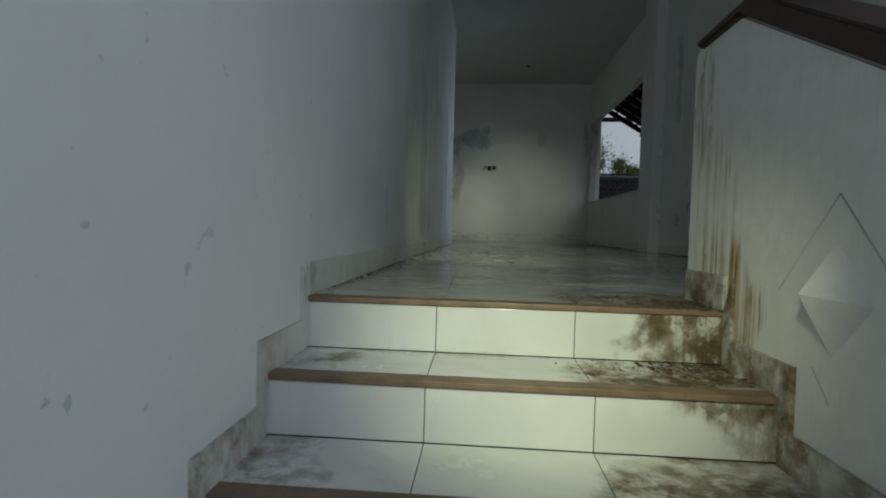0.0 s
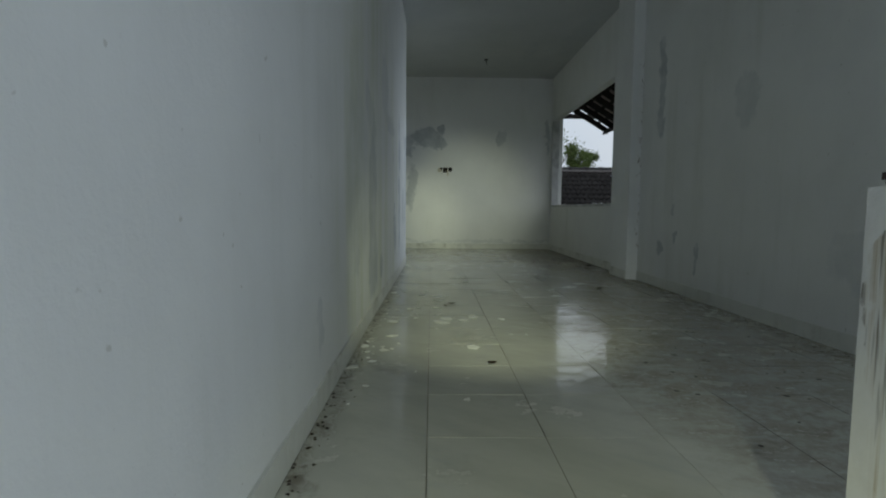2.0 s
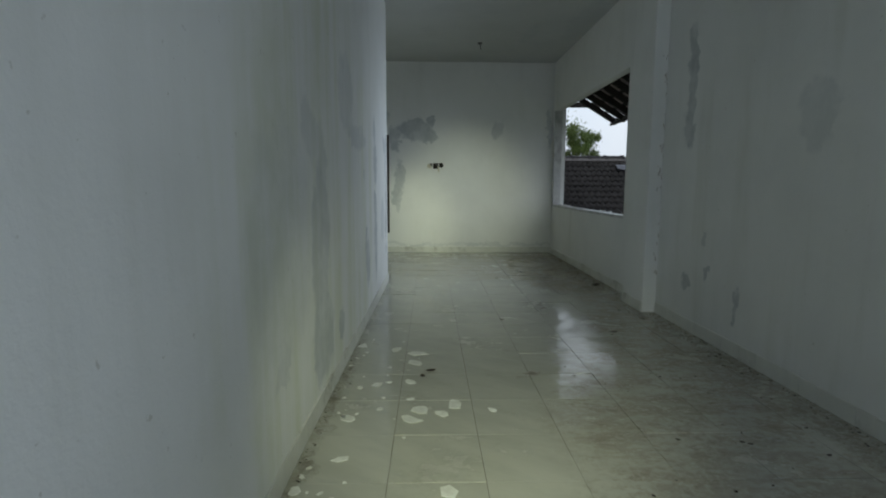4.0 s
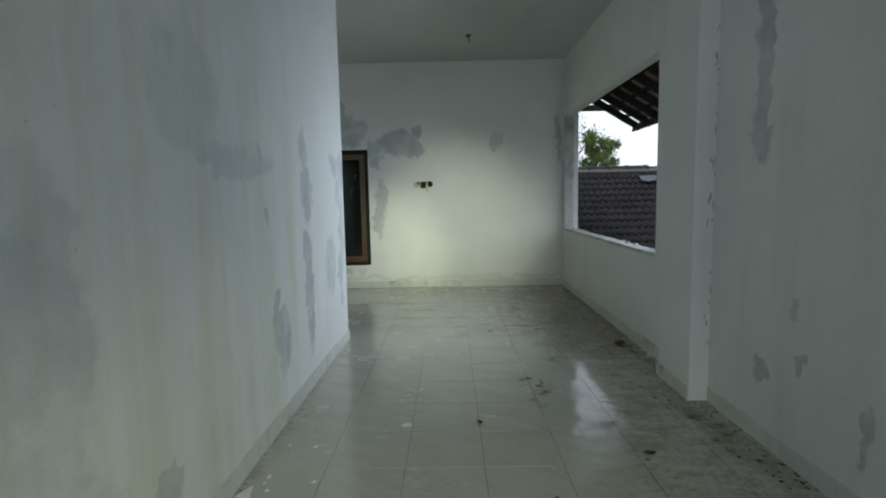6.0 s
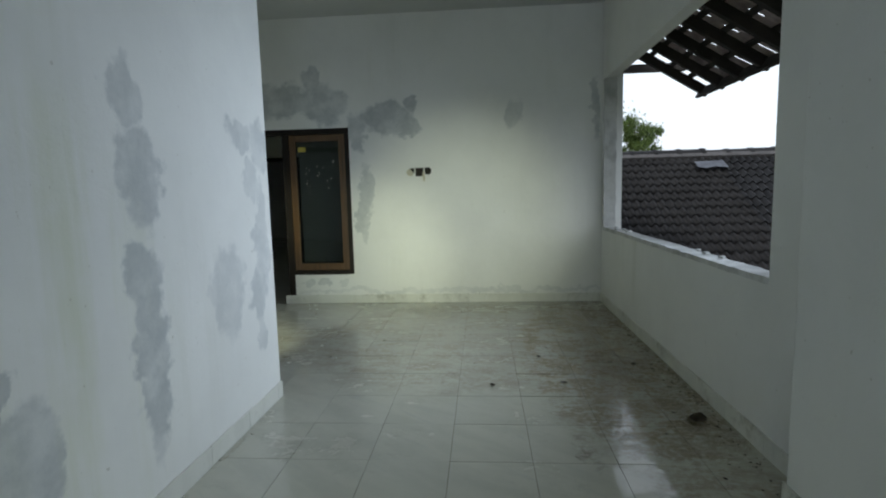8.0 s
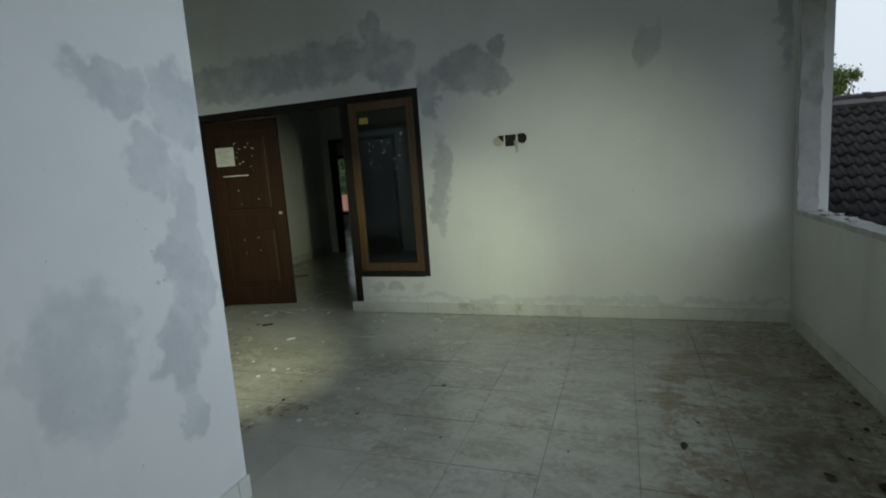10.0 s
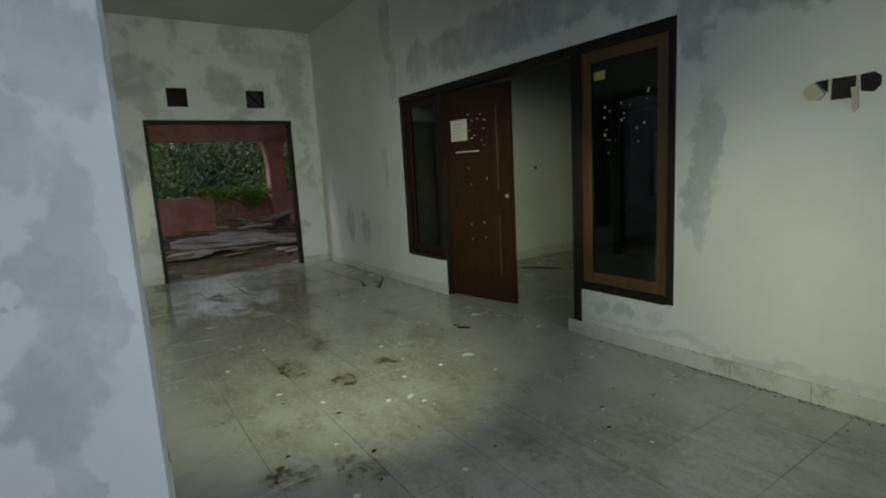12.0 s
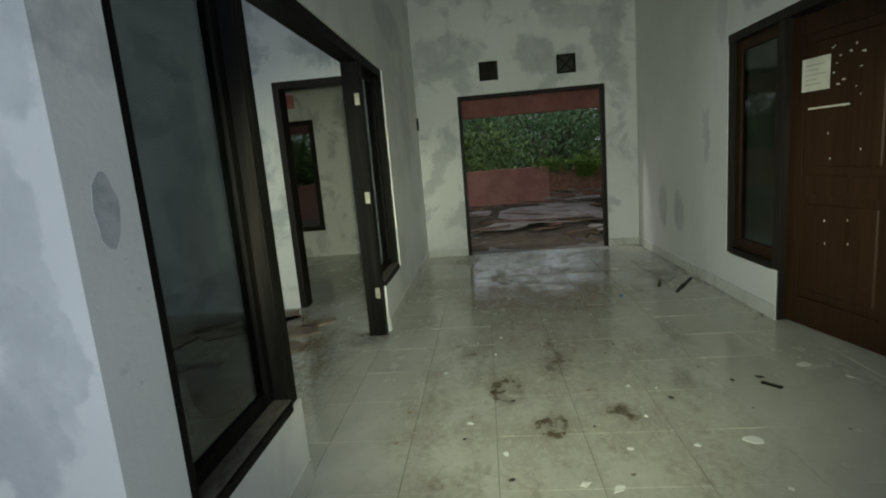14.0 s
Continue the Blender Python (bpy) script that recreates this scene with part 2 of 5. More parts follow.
def tile_material(name, base, vein, dirt_spots, dirt=0.25, gloss=0.065, axes="xy", mud=(), runs=(1.0, 2.6, 2.0)):
    """Glazed marbled tiles: faint slanting veins, a dull film, stains and crumbs of dirt."""
    m, nt, shader, where = start(name)
    info = nt.nodes.new("ShaderNodeObjectInfo").outputs["Random"]
    turned = node(nt, "ShaderNodeVectorRotate", {"Vector": where, "Angle": 0.62}, rotation_type="Z_AXIS").outputs[0]
    shift = node(nt, "ShaderNodeCombineXYZ", {0: maths(nt, "MULTIPLY", info, 37.0), 1: maths(nt, "MULTIPLY", info, 11.0)}).outputs[0]
    own = node(nt, "ShaderNodeVectorMath", {0: turned, 1: shift}, operation="ADD").outputs[0]
    cloudy = grain(nt, own, 2.5, 4, 0.55, stretch=(1.0, 3.0, 1.0)).outputs["Fac"]
    veins = grain(nt, own, 4.0, 4, 0.55, stretch=(0.8, 4.5, 1.0), distort=0.5).outputs["Fac"]
    colour = mixed(nt, ramp(nt, cloudy, 0.35, 0.7), base, tuple(c * 0.9 for c in base))
    colour = mixed(nt, ramp(nt, veins, 0.6, 0.72, 0.0, 0.5), colour, vein)
    colour = mixed(nt, maths(nt, "MULTIPLY", info, 0.1), colour, (0.42, 0.42, 0.38))
    smear = grain(nt, where, 2.1, 7, 0.66, distort=0.3).outputs["Fac"]
    grit = grain(nt, where, 26.0, 5, 0.7).outputs["Fac"]
    thin = ramp(nt, maths(nt, "ADD", smear, maths(nt, "MULTIPLY", grit, 0.35)), 0.7, 0.95, 0.0, dirt)
    if dirt_spots:
        blotch = grain(nt, where, 11.0, 5, 0.65).outputs["Fac"]
        broken = ramp(nt, maths(nt, "ADD", blotch, maths(nt, "MULTIPLY", grit, 0.5)), 0.62, 0.88)
        thin = maths(nt, "MAXIMUM", thin, maths(nt, "MULTIPLY", blobs(nt, where, axes, dirt_spots), broken))
    if mud:
        cover = ramp(nt, maths(nt, "ADD", smear, maths(nt, "MULTIPLY", grit, 0.6)), 0.6, 0.84)
        patch = grain(nt, where, 3.4, 6, 0.68, stretch=runs, distort=0.35).outputs["Fac"]
        cover = maths(nt, "MULTIPLY", cover, ramp(nt, maths(nt, "ADD", patch, maths(nt, "MULTIPLY", grit, 0.6)), 0.68, 0.84, 0.3, 1.0))
        layer = maths(nt, "MULTIPLY", blobs(nt, where, axes, mud), cover)
        colour = mixed(nt, layer, colour, (0.2, 0.145, 0.075))
        thin = maths(nt, "MAXIMUM", thin, maths(nt, "MULTIPLY", layer, ramp(nt, maths(nt, "ADD", patch, maths(nt, "MULTIPLY", grit, 0.5)), 0.78, 0.92, 0.0, 0.8)))
    colour = mixed(nt, thin, colour, (0.085, 0.062, 0.03))
    scuff = grain(nt, where, 7.0, 5, 0.7, stretch=(1.0, 2.2, 1.0)).outputs["Fac"]
    film = ramp(nt, maths(nt, "ADD", smear, scuff), 0.85, 1.25, gloss, gloss + 0.2)
    rough = maths(nt, "ADD", film, maths(nt, "MULTIPLY", thin, 0.6), True)
    ripple = grain(nt, where, 7.0, 2, 0.5).outputs["Fac"]
    height = maths(nt, "ADD", maths(nt, "MULTIPLY", thin, 0.15), maths(nt, "ADD", maths(nt, "MULTIPLY", ripple, 3.5), maths(nt, "MULTIPLY", scuff, 0.35)))
    finish(nt, shader, colour, rough, height, 0.1, 0.01)
    return m


HALL_DIRT = ((-0.9, 8.52, 0.13, 0.1, 1.0), (-0.8, 8.76, 0.12, 0.07, 0.9), (-0.7, 8.84, 0.09, 0.06, 0.9), (-2.78, 8.68, 0.2, 0.06, 0.9), (-2.4, 8.78, 0.25, 0.04, 0.7),
             (-2.12, 8.96, 0.17, 0.1, 1.0), (-1.74, 9.14, 0.13, 0.08, 1.0), (-1.83, 9.48, 0.1, 0.08, 0.9), (-3.3, 9.02, 0.18, 0.05, 0.8), (-2.2, 9.93, 0.15, 0.05, 0.6),
             (-3.15, 7.95, 0.2, 0.15, 0.9), (-4.5, 10.55, 0.3, 0.12, 0.8), (-5.9, 8.6, 0.3, 0.2, 0.9), (-3.6, 9.5, 0.3, 0.06, 0.5), (-5.6, 9.8, 0.25, 0.1, 0.7), (-1.3, 8.62, 0.1, 0.05, 0.7), (-2.6, 9.25, 0.3, 0.07, 0.8), (-3.9, 9.3, 0.25, 0.1, 0.7), (-0.5, 9.5, 0.2, 0.07, 0.6), (-4.8, 9.0, 0.4, 0.08, 0.8), (-2.9, 10.1, 0.2, 0.08, 0.6), (-1.0, 9.9, 0.12, 0.06, 0.6))
CORRIDOR_DIRT = ((1.24, 6.72, 0.05, 0.15, 1.0), (1.15, 6.47, 0.05, 0.1, 1.0), (1.15, 6.91, 0.09, 0.06, 1.0), (1.43, 7.4, 0.06, 0.16, 0.7), (0.58, 1.6, 0.28, 0.2, 1.0), (0.75, 4.9, 0.05, 0.05, 0.8),
                 (2.14, 9.0, 0.14, 1.8, 0.8), (1.9, 8.75, 0.3, 0.5, 0.6), (2.1, 6.1, 0.1, 0.6, 0.8), (2.12, 4.2, 0.1, 1.6, 0.5), (-0.42, 4.5, 0.05, 3.2, 0.7), (0.9, 10.5, 1.2, 0.2, 0.35))
FLOOR_DIRT = HALL_DIRT + CORRIDOR_DIRT
floor_tile = tile_material("glazed_floor_tile", (0.51, 0.51, 0.45), (0.43, 0.44, 0.41), FLOOR_DIRT, 0.25, mud=((1.7, 3.4, 1.0, 2.3, 0.4), (1.85, 9.0, 0.65, 1.8, 0.85), (1.95, 5.6, 0.5, 2.0, 0.45), (-4.9, 9.4, 1.5, 1.3, 0.6), (-2.0, 9.2, 1.6, 0.9, 0.3), (0.6, 1.62, 0.32, 0.24, 1.0), (-2.4, 6.2, 1.8, 1.7, 0.9), (0.7, 9.4, 1.4, 1.3, 0.35)))
STAIR_DIRT = ((0.6, 1.3, 0.25, 0.18, 1.0), (0.55, 0.9, 0.3, 0.2, 0.8), (-0.4, 1.3, 0.12, 0.3, 0.7), (0.1, 1.44, 0.5, 0.03, 0.6))
stair_tile = tile_material("glazed_stair_tile", (0.78, 0.79, 0.77), (0.68, 0.69, 0.7), STAIR_DIRT, 0.3, 0.08, mud=((0.6, 1.3, 0.32, 0.2, 1.0), (0.6, 0.95, 0.3, 0.16, 0.8), (-0.38, 0.95, 0.16, 0.2, 0.6)))
riser_tile = tile_material("glazed_riser_tile", (0.80, 0.81, 0.80), (0.70, 0.71, 0.73), ((0.6, -0.09, 0.16, 0.1, 0.8), (0.66, -0.08, 0.13, 0.14, 1.0)), 0.08, 0.08, "xz", mud=((0.66, -0.07, 0.2, 0.17, 1.0), (0.72, -0.2, 0.1, 0.1, 0.7)), runs=(9.0, 1.0, 1.4))
skirting = tile_material("skirting_tile", (0.66, 0.67, 0.63), (0.5, 0.5, 0.47), (), 0.6, 0.3, mud=((0.75, 1.4, 0.08, 0.4, 0.95), (0.75, 0.6, 0.08, 0.4, 0.6), (-0.46, 0.9, 0.08, 0.4, 0.5)))


def simple(name, base, dark, rough, scale=8.0, strength=0.3, stretch=None, metal=0.0, low=0.35, high=0.7, fine=60.0):
    m, nt, shader, where = start(name)
    a = grain(nt, where, scale, 6, 0.62, stretch=stretch).outputs["Fac"]
    b = grain(nt, where, fine, 3, 0.6, stretch=stretch).outputs["Fac"]
    info = nt.nodes.new("ShaderNodeObjectInfo").outputs["Random"]
    colour = mixed(nt, ramp(nt, a, low, high), base, dark)
    colour = mixed(nt, ramp(nt, b, 0.5, 0.75, 0.0, 0.5), colour, dark)
    colour = mixed(nt, maths(nt, "MULTIPLY", info, 0.25), colour, tuple(c * 0.55 for c in base))
    finish(nt, shader, colour, rough, maths(nt, "ADD", a, maths(nt, "MULTIPLY", b, 0.4)), strength, 0.008)
    shader.inputs["Metallic"].default_value = metal
    return m


def foliage(name, light, dark):
    m, nt, shader, where = start(name)
    isle = nt.nodes.new("ShaderNodeNewGeometry").outputs["Random Per Island"]
    a = grain(nt, where, 0.6, 4, 0.6).outputs["Fac"]
    colour = mixed(nt, isle, light, dark)
    colour = mixed(nt, ramp(nt, a, 0.35, 0.65, 0.0, 0.7), colour, dark)
    finish(nt, shader, colour, 0.75)
    shader.inputs["Specular IOR Level"].default_value = 0.2
    return m


grout = simple("grout", (0.24, 0.22, 0.18), (0.12, 0.11, 0.09), 0.9)
nosing_tile = simple("brown_nosing", (0.27, 0.18, 0.12), (0.16, 0.11, 0.075), 0.5, 14)
coping_tile = simple("brown_coping", (0.06, 0.03, 0.022), (0.03, 0.018, 0.014), 0.4, 10)
dark_wood = simple("dark_stained_wood", (0.022, 0.017, 0.014), (0.01, 0.008, 0.007), 0.5, 3, 0.35, (12, 12, 0.6))
dusty_sill = simple("dusty_worn_sill", (0.17, 0.155, 0.13), (0.06, 0.052, 0.045), 0.75, 5, 0.5, (3, 9, 9))
worn_wood = simple("worn_dark_wood", (0.02, 0.017, 0.015), (0.005, 0.0045, 0.004), 0.55, 3, 0.5, (14, 14, 0.5), low=0.3, high=0.55)
brown_wood = simple("varnished_brown_wood", (0.042, 0.019, 0.0075), (0.02, 0.009, 0.004), 0.5, 3, 0.25, (12, 12, 0.5))
sash_wood = simple("light_varnished_wood", (0.13, 0.07, 0.03), (0.07, 0.037, 0.017), 0.35, 3, 0.25, (12, 12, 0.5))
for wood, shine in ((brown_wood, 0.2), (dark_wood, 0.2), (worn_wood, 0.1)):
    wood.node_tree.nodes["Principled BSDF"].inputs["Specular IOR Level"].default_value = shine
raw_plaster = simple("raw_plaster", (0.62, 0.63, 0.63), (0.4, 0.41, 0.41), 0.9, 6, 0.7)
pink_paint = simple("pink_paint", (0.56, 0.28, 0.23), (0.42, 0.19, 0.155), 0.8, 2.5, 0.3)
orange_brick = simple("bare_brick", (0.38, 0.21, 0.14), (0.2, 0.11, 0.075), 0.9, 12, 0.6)
roof_clay = simple("weathered_roof_tile", (0.0125, 0.0125, 0.0135), (0.0045, 0.0046, 0.0052), 0.6, 3.0, 0.4)
roof_clay.node_tree.nodes["Principled BSDF"].inputs["Specular IOR Level"].default_value = 0.22
roof_under = simple("roof_tile_underside", (0.5, 0.42, 0.4), (0.2, 0.165, 0.155), 0.85, 5)
rafter_wood = simple("rafter_timber", (0.03, 0.024, 0.02), (0.014, 0.012, 0.01), 0.8, 5)
concrete = simple("wet_dirty_concrete", (0.2, 0.185, 0.17), (0.10, 0.085, 0.07), 0.45, 2.2, 0.5)
board_wood = simple("weathered_board", (0.33, 0.27, 0.2), (0.17, 0.12, 0.08), 0.8, 4, 0.4)
chip_white = simple("plaster_chip", (0.86, 0.87, 0.83), (0.7, 0.7, 0.65), 0.8, 20)
dead_leaf = simple("dead_leaf", (0.05, 0.035, 0.02), (0.025, 0.018, 0.012), 0.7, 20)
soil = simple("soil", (0.10, 0.075, 0.045), (0.05, 0.04, 0.025), 0.95, 6, 0.7)
ground_green = simple("grassy_ground", (0.06, 0.085, 0.03), (0.05, 0.05, 0.025), 0.95, 1.0)
bark = simple("bark", (0.09, 0.07, 0.05), (0.04, 0.03, 0.022), 0.9, 8, 0.7)
paper = simple("aged_paper", (0.7, 0.69, 0.62), (0.58, 0.56, 0.48), 0.8, 6, 0.1)
ink = simple("grey_ink", (0.36, 0.38, 0.34), (0.28, 0.3, 0.27), 0.8)
yellow_label = simple("yellow_label", (0.5, 0.42, 0.08), (0.38, 0.3, 0.06), 0.6)
steel = simple("pale_hinge_steel", (0.62, 0.58, 0.48), (0.4, 0.36, 0.28), 0.4, 20, 0.2, None, 0.6)
# near black: shade of socket and vent holes, also the switch box and cable
dark_part_and_hole = simple("dark_part_and_hole_shade", (0.03, 0.022, 0.018), (0.012, 0.01, 0.009), 0.9)
plastic_cream = simple("cream_plastic", (0.6, 0.57, 0.46), (0.5, 0.46, 0.36), 0.5)
blue_plastic = simple("blue_plastic", (0.1, 0.22, 0.4), (0.08, 0.16, 0.3), 0.5)
leaf_dark = foliage("leaf_dark", (0.12, 0.2, 0.075), (0.06, 0.11, 0.05))
leaf_bright = foliage("leaf_bright", (0.22, 0.36, 0.06), (0.06, 0.12, 0.025))
chip_tan = simple("bare_tan_plaster", (0.3, 0.24, 0.17), (0.15, 0.12, 0.085), 0.9, 30)
patch_grey = simple("blue_grey_patch", (0.085, 0.095, 0.115), (0.05, 0.055, 0.07), 0.85, 8)
mortar = simple("dull_mortar", (0.075, 0.073, 0.075), (0.04, 0.038, 0.038), 0.9, 5, 0.5)
rubble_sheet = simple("muddy_cement_sheet", (0.52, 0.47, 0.43), (0.22, 0.165, 0.12), 0.8, 2.0, 0.5)
rubble_board = simple("muddy_board", (0.3, 0.19, 0.115), (0.09, 0.06, 0.04), 0.8, 3, 0.5)
leaf_olive = foliage("leaf_olive", (0.16, 0.23, 0.06), (0.07, 0.11, 0.035))


def glass_material():
    m, nt, shader, where = start("dusty_tinted_glass")
    dust = grain(nt, where, 5.0, 6, 0.65).outputs["Fac"]
    clear = nt.nodes.new("ShaderNodeBsdfTransparent")
    clear.inputs["Color"].default_value = (0.46, 0.5, 0.48, 1)
    gloss = node(nt, "ShaderNodeBsdfGlossy", {"Roughness": 0.03})
    haze = node(nt, "ShaderNodeBsdfDiffuse", {"Color": (0.4, 0.4, 0.36, 1)})
    facing = node(nt, "ShaderNodeLayerWeight", {"Blend": 0.5}).outputs["Facing"]
    fres = maths(nt, "ADD", 0.04, maths(nt, "MULTIPLY", maths(nt, "POWER", facing, 5.0), 0.9))
    a = node(nt, "ShaderNodeMixShader", {0: fres, 1: clear.outputs[0], 2: gloss.outputs[0]})
    b = node(nt, "ShaderNodeMixShader", {0: ramp(nt, dust, 0.45, 0.8, 0.0, 0.008), 1: a.outputs[0], 2: haze.outputs[0]})
    nt.links.new(b.outputs[0], nt.nodes["Material Output"].inputs["Surface"])
    return m


glass = glass_material()


# ---- building helpers ----
def part(name, bm, material, parent=None, label=""):
    me = bpy.data.meshes.new(name)
    bm.to_mesh(me)
    bm.free()
    me.materials.append(material)
    ob = new(name, me)
    if parent is not None:
        ob.parent = parent
    if label:
        ob["label"] = label
    return ob


def empty(name, at=(0, 0, 0)):
    ob = new(name)
    ob.empty_display_size = 0.1
    ob.location = at
    return ob


def thing(name, label, category, group="", kind="", at=(0, 0, 0)):
    return tagged(empty(name, at), label, category, group, kind)


def box(bm, x0, y0, z0, x1, y1, z1):
    vs = [bm.verts.new((x, y, z)) for x in (x0, x1) for y in (y0, y1) for z in (z0, z1)]
    for f in ((0, 1, 3, 2), (4, 6, 7, 5), (0, 4, 5, 1), (2, 3, 7, 6), (0, 2, 6, 4), (1, 5, 7, 3)):
        bm.faces.new([vs[i] for i in f])
    return vs


def boxes(*dims, bevel=0.0):
    bm = bmesh.new()
    for d in dims:
        box(bm, *d)
    bmesh.ops.recalc_face_normals(bm, faces=bm.faces)
    if bevel:
        bmesh.ops.bevel(bm, geom=bm.edges[:], offset=bevel, segments=2, affect="EDGES", profile=0.6)
    return bm


def wall_bm(axis, p0, p1, u0, u1, z0, z1, holes=()):
    """A wall across axis from p0 to p1, along the other axis from u0 to u1, with holes (ua, ub, za, zb) through it."""
    us = sorted({u0, u1, *[h[0] for h in holes], *[h[1] for h in holes]})
    zs = sorted({z0, z1, *[h[2] for h in holes], *[h[3] for h in holes]})
    us, zs = [u for u in us if u0 <= u <= u1], [z for z in zs if z0 <= z <= z1]
    bm = bmesh.new()
    grid = {}

    def solid(i, k):
        if not (0 <= i < len(us) - 1 and 0 <= k < len(zs) - 1):
            return False
        u, z = (us[i] + us[i + 1]) / 2, (zs[k] + zs[k + 1]) / 2
        return not any(a < u < b and c < z < d for a, b, c, d in holes)

    def vert(p, u, z):
        key = (p, u, z)
        if key not in grid:
            grid[key] = bm.verts.new((p, u, z) if axis == "x" else (u, p, z))
        return grid[key]

    for i in range(len(us) - 1):
        for k in range(len(zs) - 1):
            if not solid(i, k):
                continue
            a, b, c, d = us[i], us[i + 1], zs[k], zs[k + 1]
            for p in (p0, p1):
                bm.faces.new([vert(p, a, c), vert(p, b, c), vert(p, b, d), vert(p, a, d)])
            for (di, dk), (s, t) in (((-1, 0), ((a, c), (a, d))), ((1, 0), ((b, c), (b, d))), ((0, -1), ((a, c), (b, c))), ((0, 1), ((a, d), (b, d)))):
                if not solid(i + di, k + dk):
                    bm.faces.new([vert(p0, *s), vert(p1, *s), vert(p1, *t), vert(p0, *t)])
    bmesh.ops.recalc_face_normals(bm, faces=bm.faces)
    return bm


def wall(name, material, label, *args, **kw):
    ob = part(name, wall_bm(*args, **kw), material)
    return tagged(ob, label, "wall", kind="structure")


def prism(outline, lo, hi, axis):
    """A plate: an outline in the plane across axis, from lo to hi along it."""
    bm = bmesh.new()

    def put(p, u, v):
        return {"x": (p, u, v), "y": (u, p, v), "z": (u, v, p)}[axis]
    a = [bm.verts.new(put(lo, u, v)) for u, v in outline]
    b = [bm.verts.new(put(hi, u, v)) for u, v in outline]
    bm.faces.new(a)
    bm.faces.new(b[::-1])
    for i in range(len(a)):
        j = (i + 1) % len(a)
        bm.faces.new([a[i], b[i], b[j], a[j]])
    bmesh.ops.recalc_face_normals(bm, faces=bm.faces)
    return bm


# ---- the large structure ----
LEFT, EAST, NORTH, WEST, SOUTH = -0.465, 2.25, 10.85, -6.245, 8.085
CEIL = 3.28

END_X, END_Y = -0.408, 8.06
LEAN = math.atan2(END_X - LEFT, END_Y - 4.0)
left_wall = part("wall_left", prism([(LEFT - 0.16, -2.6), (LEFT, -2.6), (LEFT, 4.0), (END_X, END_Y), (-0.59, SOUTH - 0.002), (-0.59, SOUTH - 0.151), (LEFT - 0.16, SOUTH - 0.151)], -1.6, CEIL, "z"), paint_left)
tagged(left_wall, "white corridor wall with damp grey patches and streaks", "wall", kind="structure")
wall("wall_east", paint_east, "white corridor wall with grey repair strokes", "x", EAST, EAST + 0.3, -2.6, 7.0, -1.6, CEIL, holes=((-2.1, -0.3, 0.45, 2.35),))
wall("wall_east_window", paint_east, "white wall with a wide unglazed window opening", "x", 2.265, 2.375, 7.0, NORTH, -0.3, CEIL, holes=((7.42, 10.74, 0.852, 2.465),))
wall("wall_north", paint_north, "white wall with grey plaster repairs above the doors", "y", NORTH, NORTH + 0.15, WEST, 2.48, -0.3, CEIL,
     holes=((-3.81, -3.06, 0.35, 2.05), (-3.06, -1.32, -0.3, 2.05), (-1.32, -0.6, 0.35, 2.05)))
wall("wall_west", paint_west, "mottled white wall around a wide terrace doorway", "x", WEST - 0.15, WEST, SOUTH, NORTH, -0.3, CEIL,
     holes=((8.62, 10.46, -0.3, 2.06), (8.92, 9.155, 2.225, 2.455), (9.885, 10.12, 2.225, 2.455)))
wall("wall_south", paint_south, "white wall around dark double-door frames", "y", SOUTH - 0.15, SOUTH, WEST - 0.9, -0.592, -0.3, CEIL,
     holes=((-1.37, -0.592, 0.37, 2.09), (-3.26, -1.37, -0.3, 2.09), (-4.0, -3.26, 0.37, 2.09)))
pillar = part("pillar", boxes((2.125, 6.47, -0.3, EAST + 0.1, 6.97, CEIL), bevel=0.012), paint_east)
tagged(pillar, "white plastered wall pillar beside the window opening", "pillar", kind="structure")

stain_paint = simple("damp_grey_stain", (0.52, 0.54, 0.56), (0.36, 0.39, 0.41), 0.8, 22)
random.seed(41)
outline_pts = [(0.036 * math.cos(a) * random.uniform(0.85, 1.1), 0.085 * math.sin(a) * random.uniform(0.85, 1.1)) for a in [i * math.pi / 9 for i in range(18)]]
stain = part("damp_stain", prism(outline_pts, 0.0, 0.0012, "y"), stain_paint, left_wall, "oval grey damp stain")
stain.matrix_basis = Matrix.Translation((-0.5, 8.0718, 1.24)) @ Matrix.Rotation(math.atan2(SOUTH - 0.002 - END_Y, -0.59 - END_X) + math.pi, 4, "Z")

# rooms behind the doors
wall("wall_room_north_west", paint_plain, "plain white wall of a side room", "x", -4.1, -3.95, NORTH + 0.15, 14.6, -0.3, CEIL)
wall("wall_room_north_back", paint_plain, "plain white wall with a dark doorway", "y", 14.6, 14.75, -8.15, 1.6, -0.3, CEIL, holes=((-3.81, -2.53, -0.3, 2.0),))
wall("wall_room_north_east", paint_plain, "plain white wall of a side room", "x", 1.6, 1.75, NORTH + 0.15, 20.0, -0.3, CEIL)
wall("wall_back_west", paint_plain, "plain white wall of the back room", "x", -8.15, -8.0, 14.75, 20.0, -0.3, CEIL)
wall("wall_back_north", paint_plain, "plain white wall with a narrow window", "y", 20.0, 20.15, -8.15, 1.75, -0.3, CEIL, holes=((-6.97, -6.13, 0.27, 2.0),))
wall("wall_room_south_west", paint_room, "stained white wall with a dark doorway", "x", -4.25, -4.1, 3.0, SOUTH - 0.15, -0.3, CEIL, holes=((7.06, 7.86, -0.3, 2.09),))
# the hole is added, never in view, as the side room fill's opening
wall("wall_room_south_back", paint_room, "stained white wall of a side room", "y", 2.85, 3.0, -7.15, LEFT - 0.16, -0.3, CEIL, holes=((-1.5, -0.8, 0.9, 2.3),))
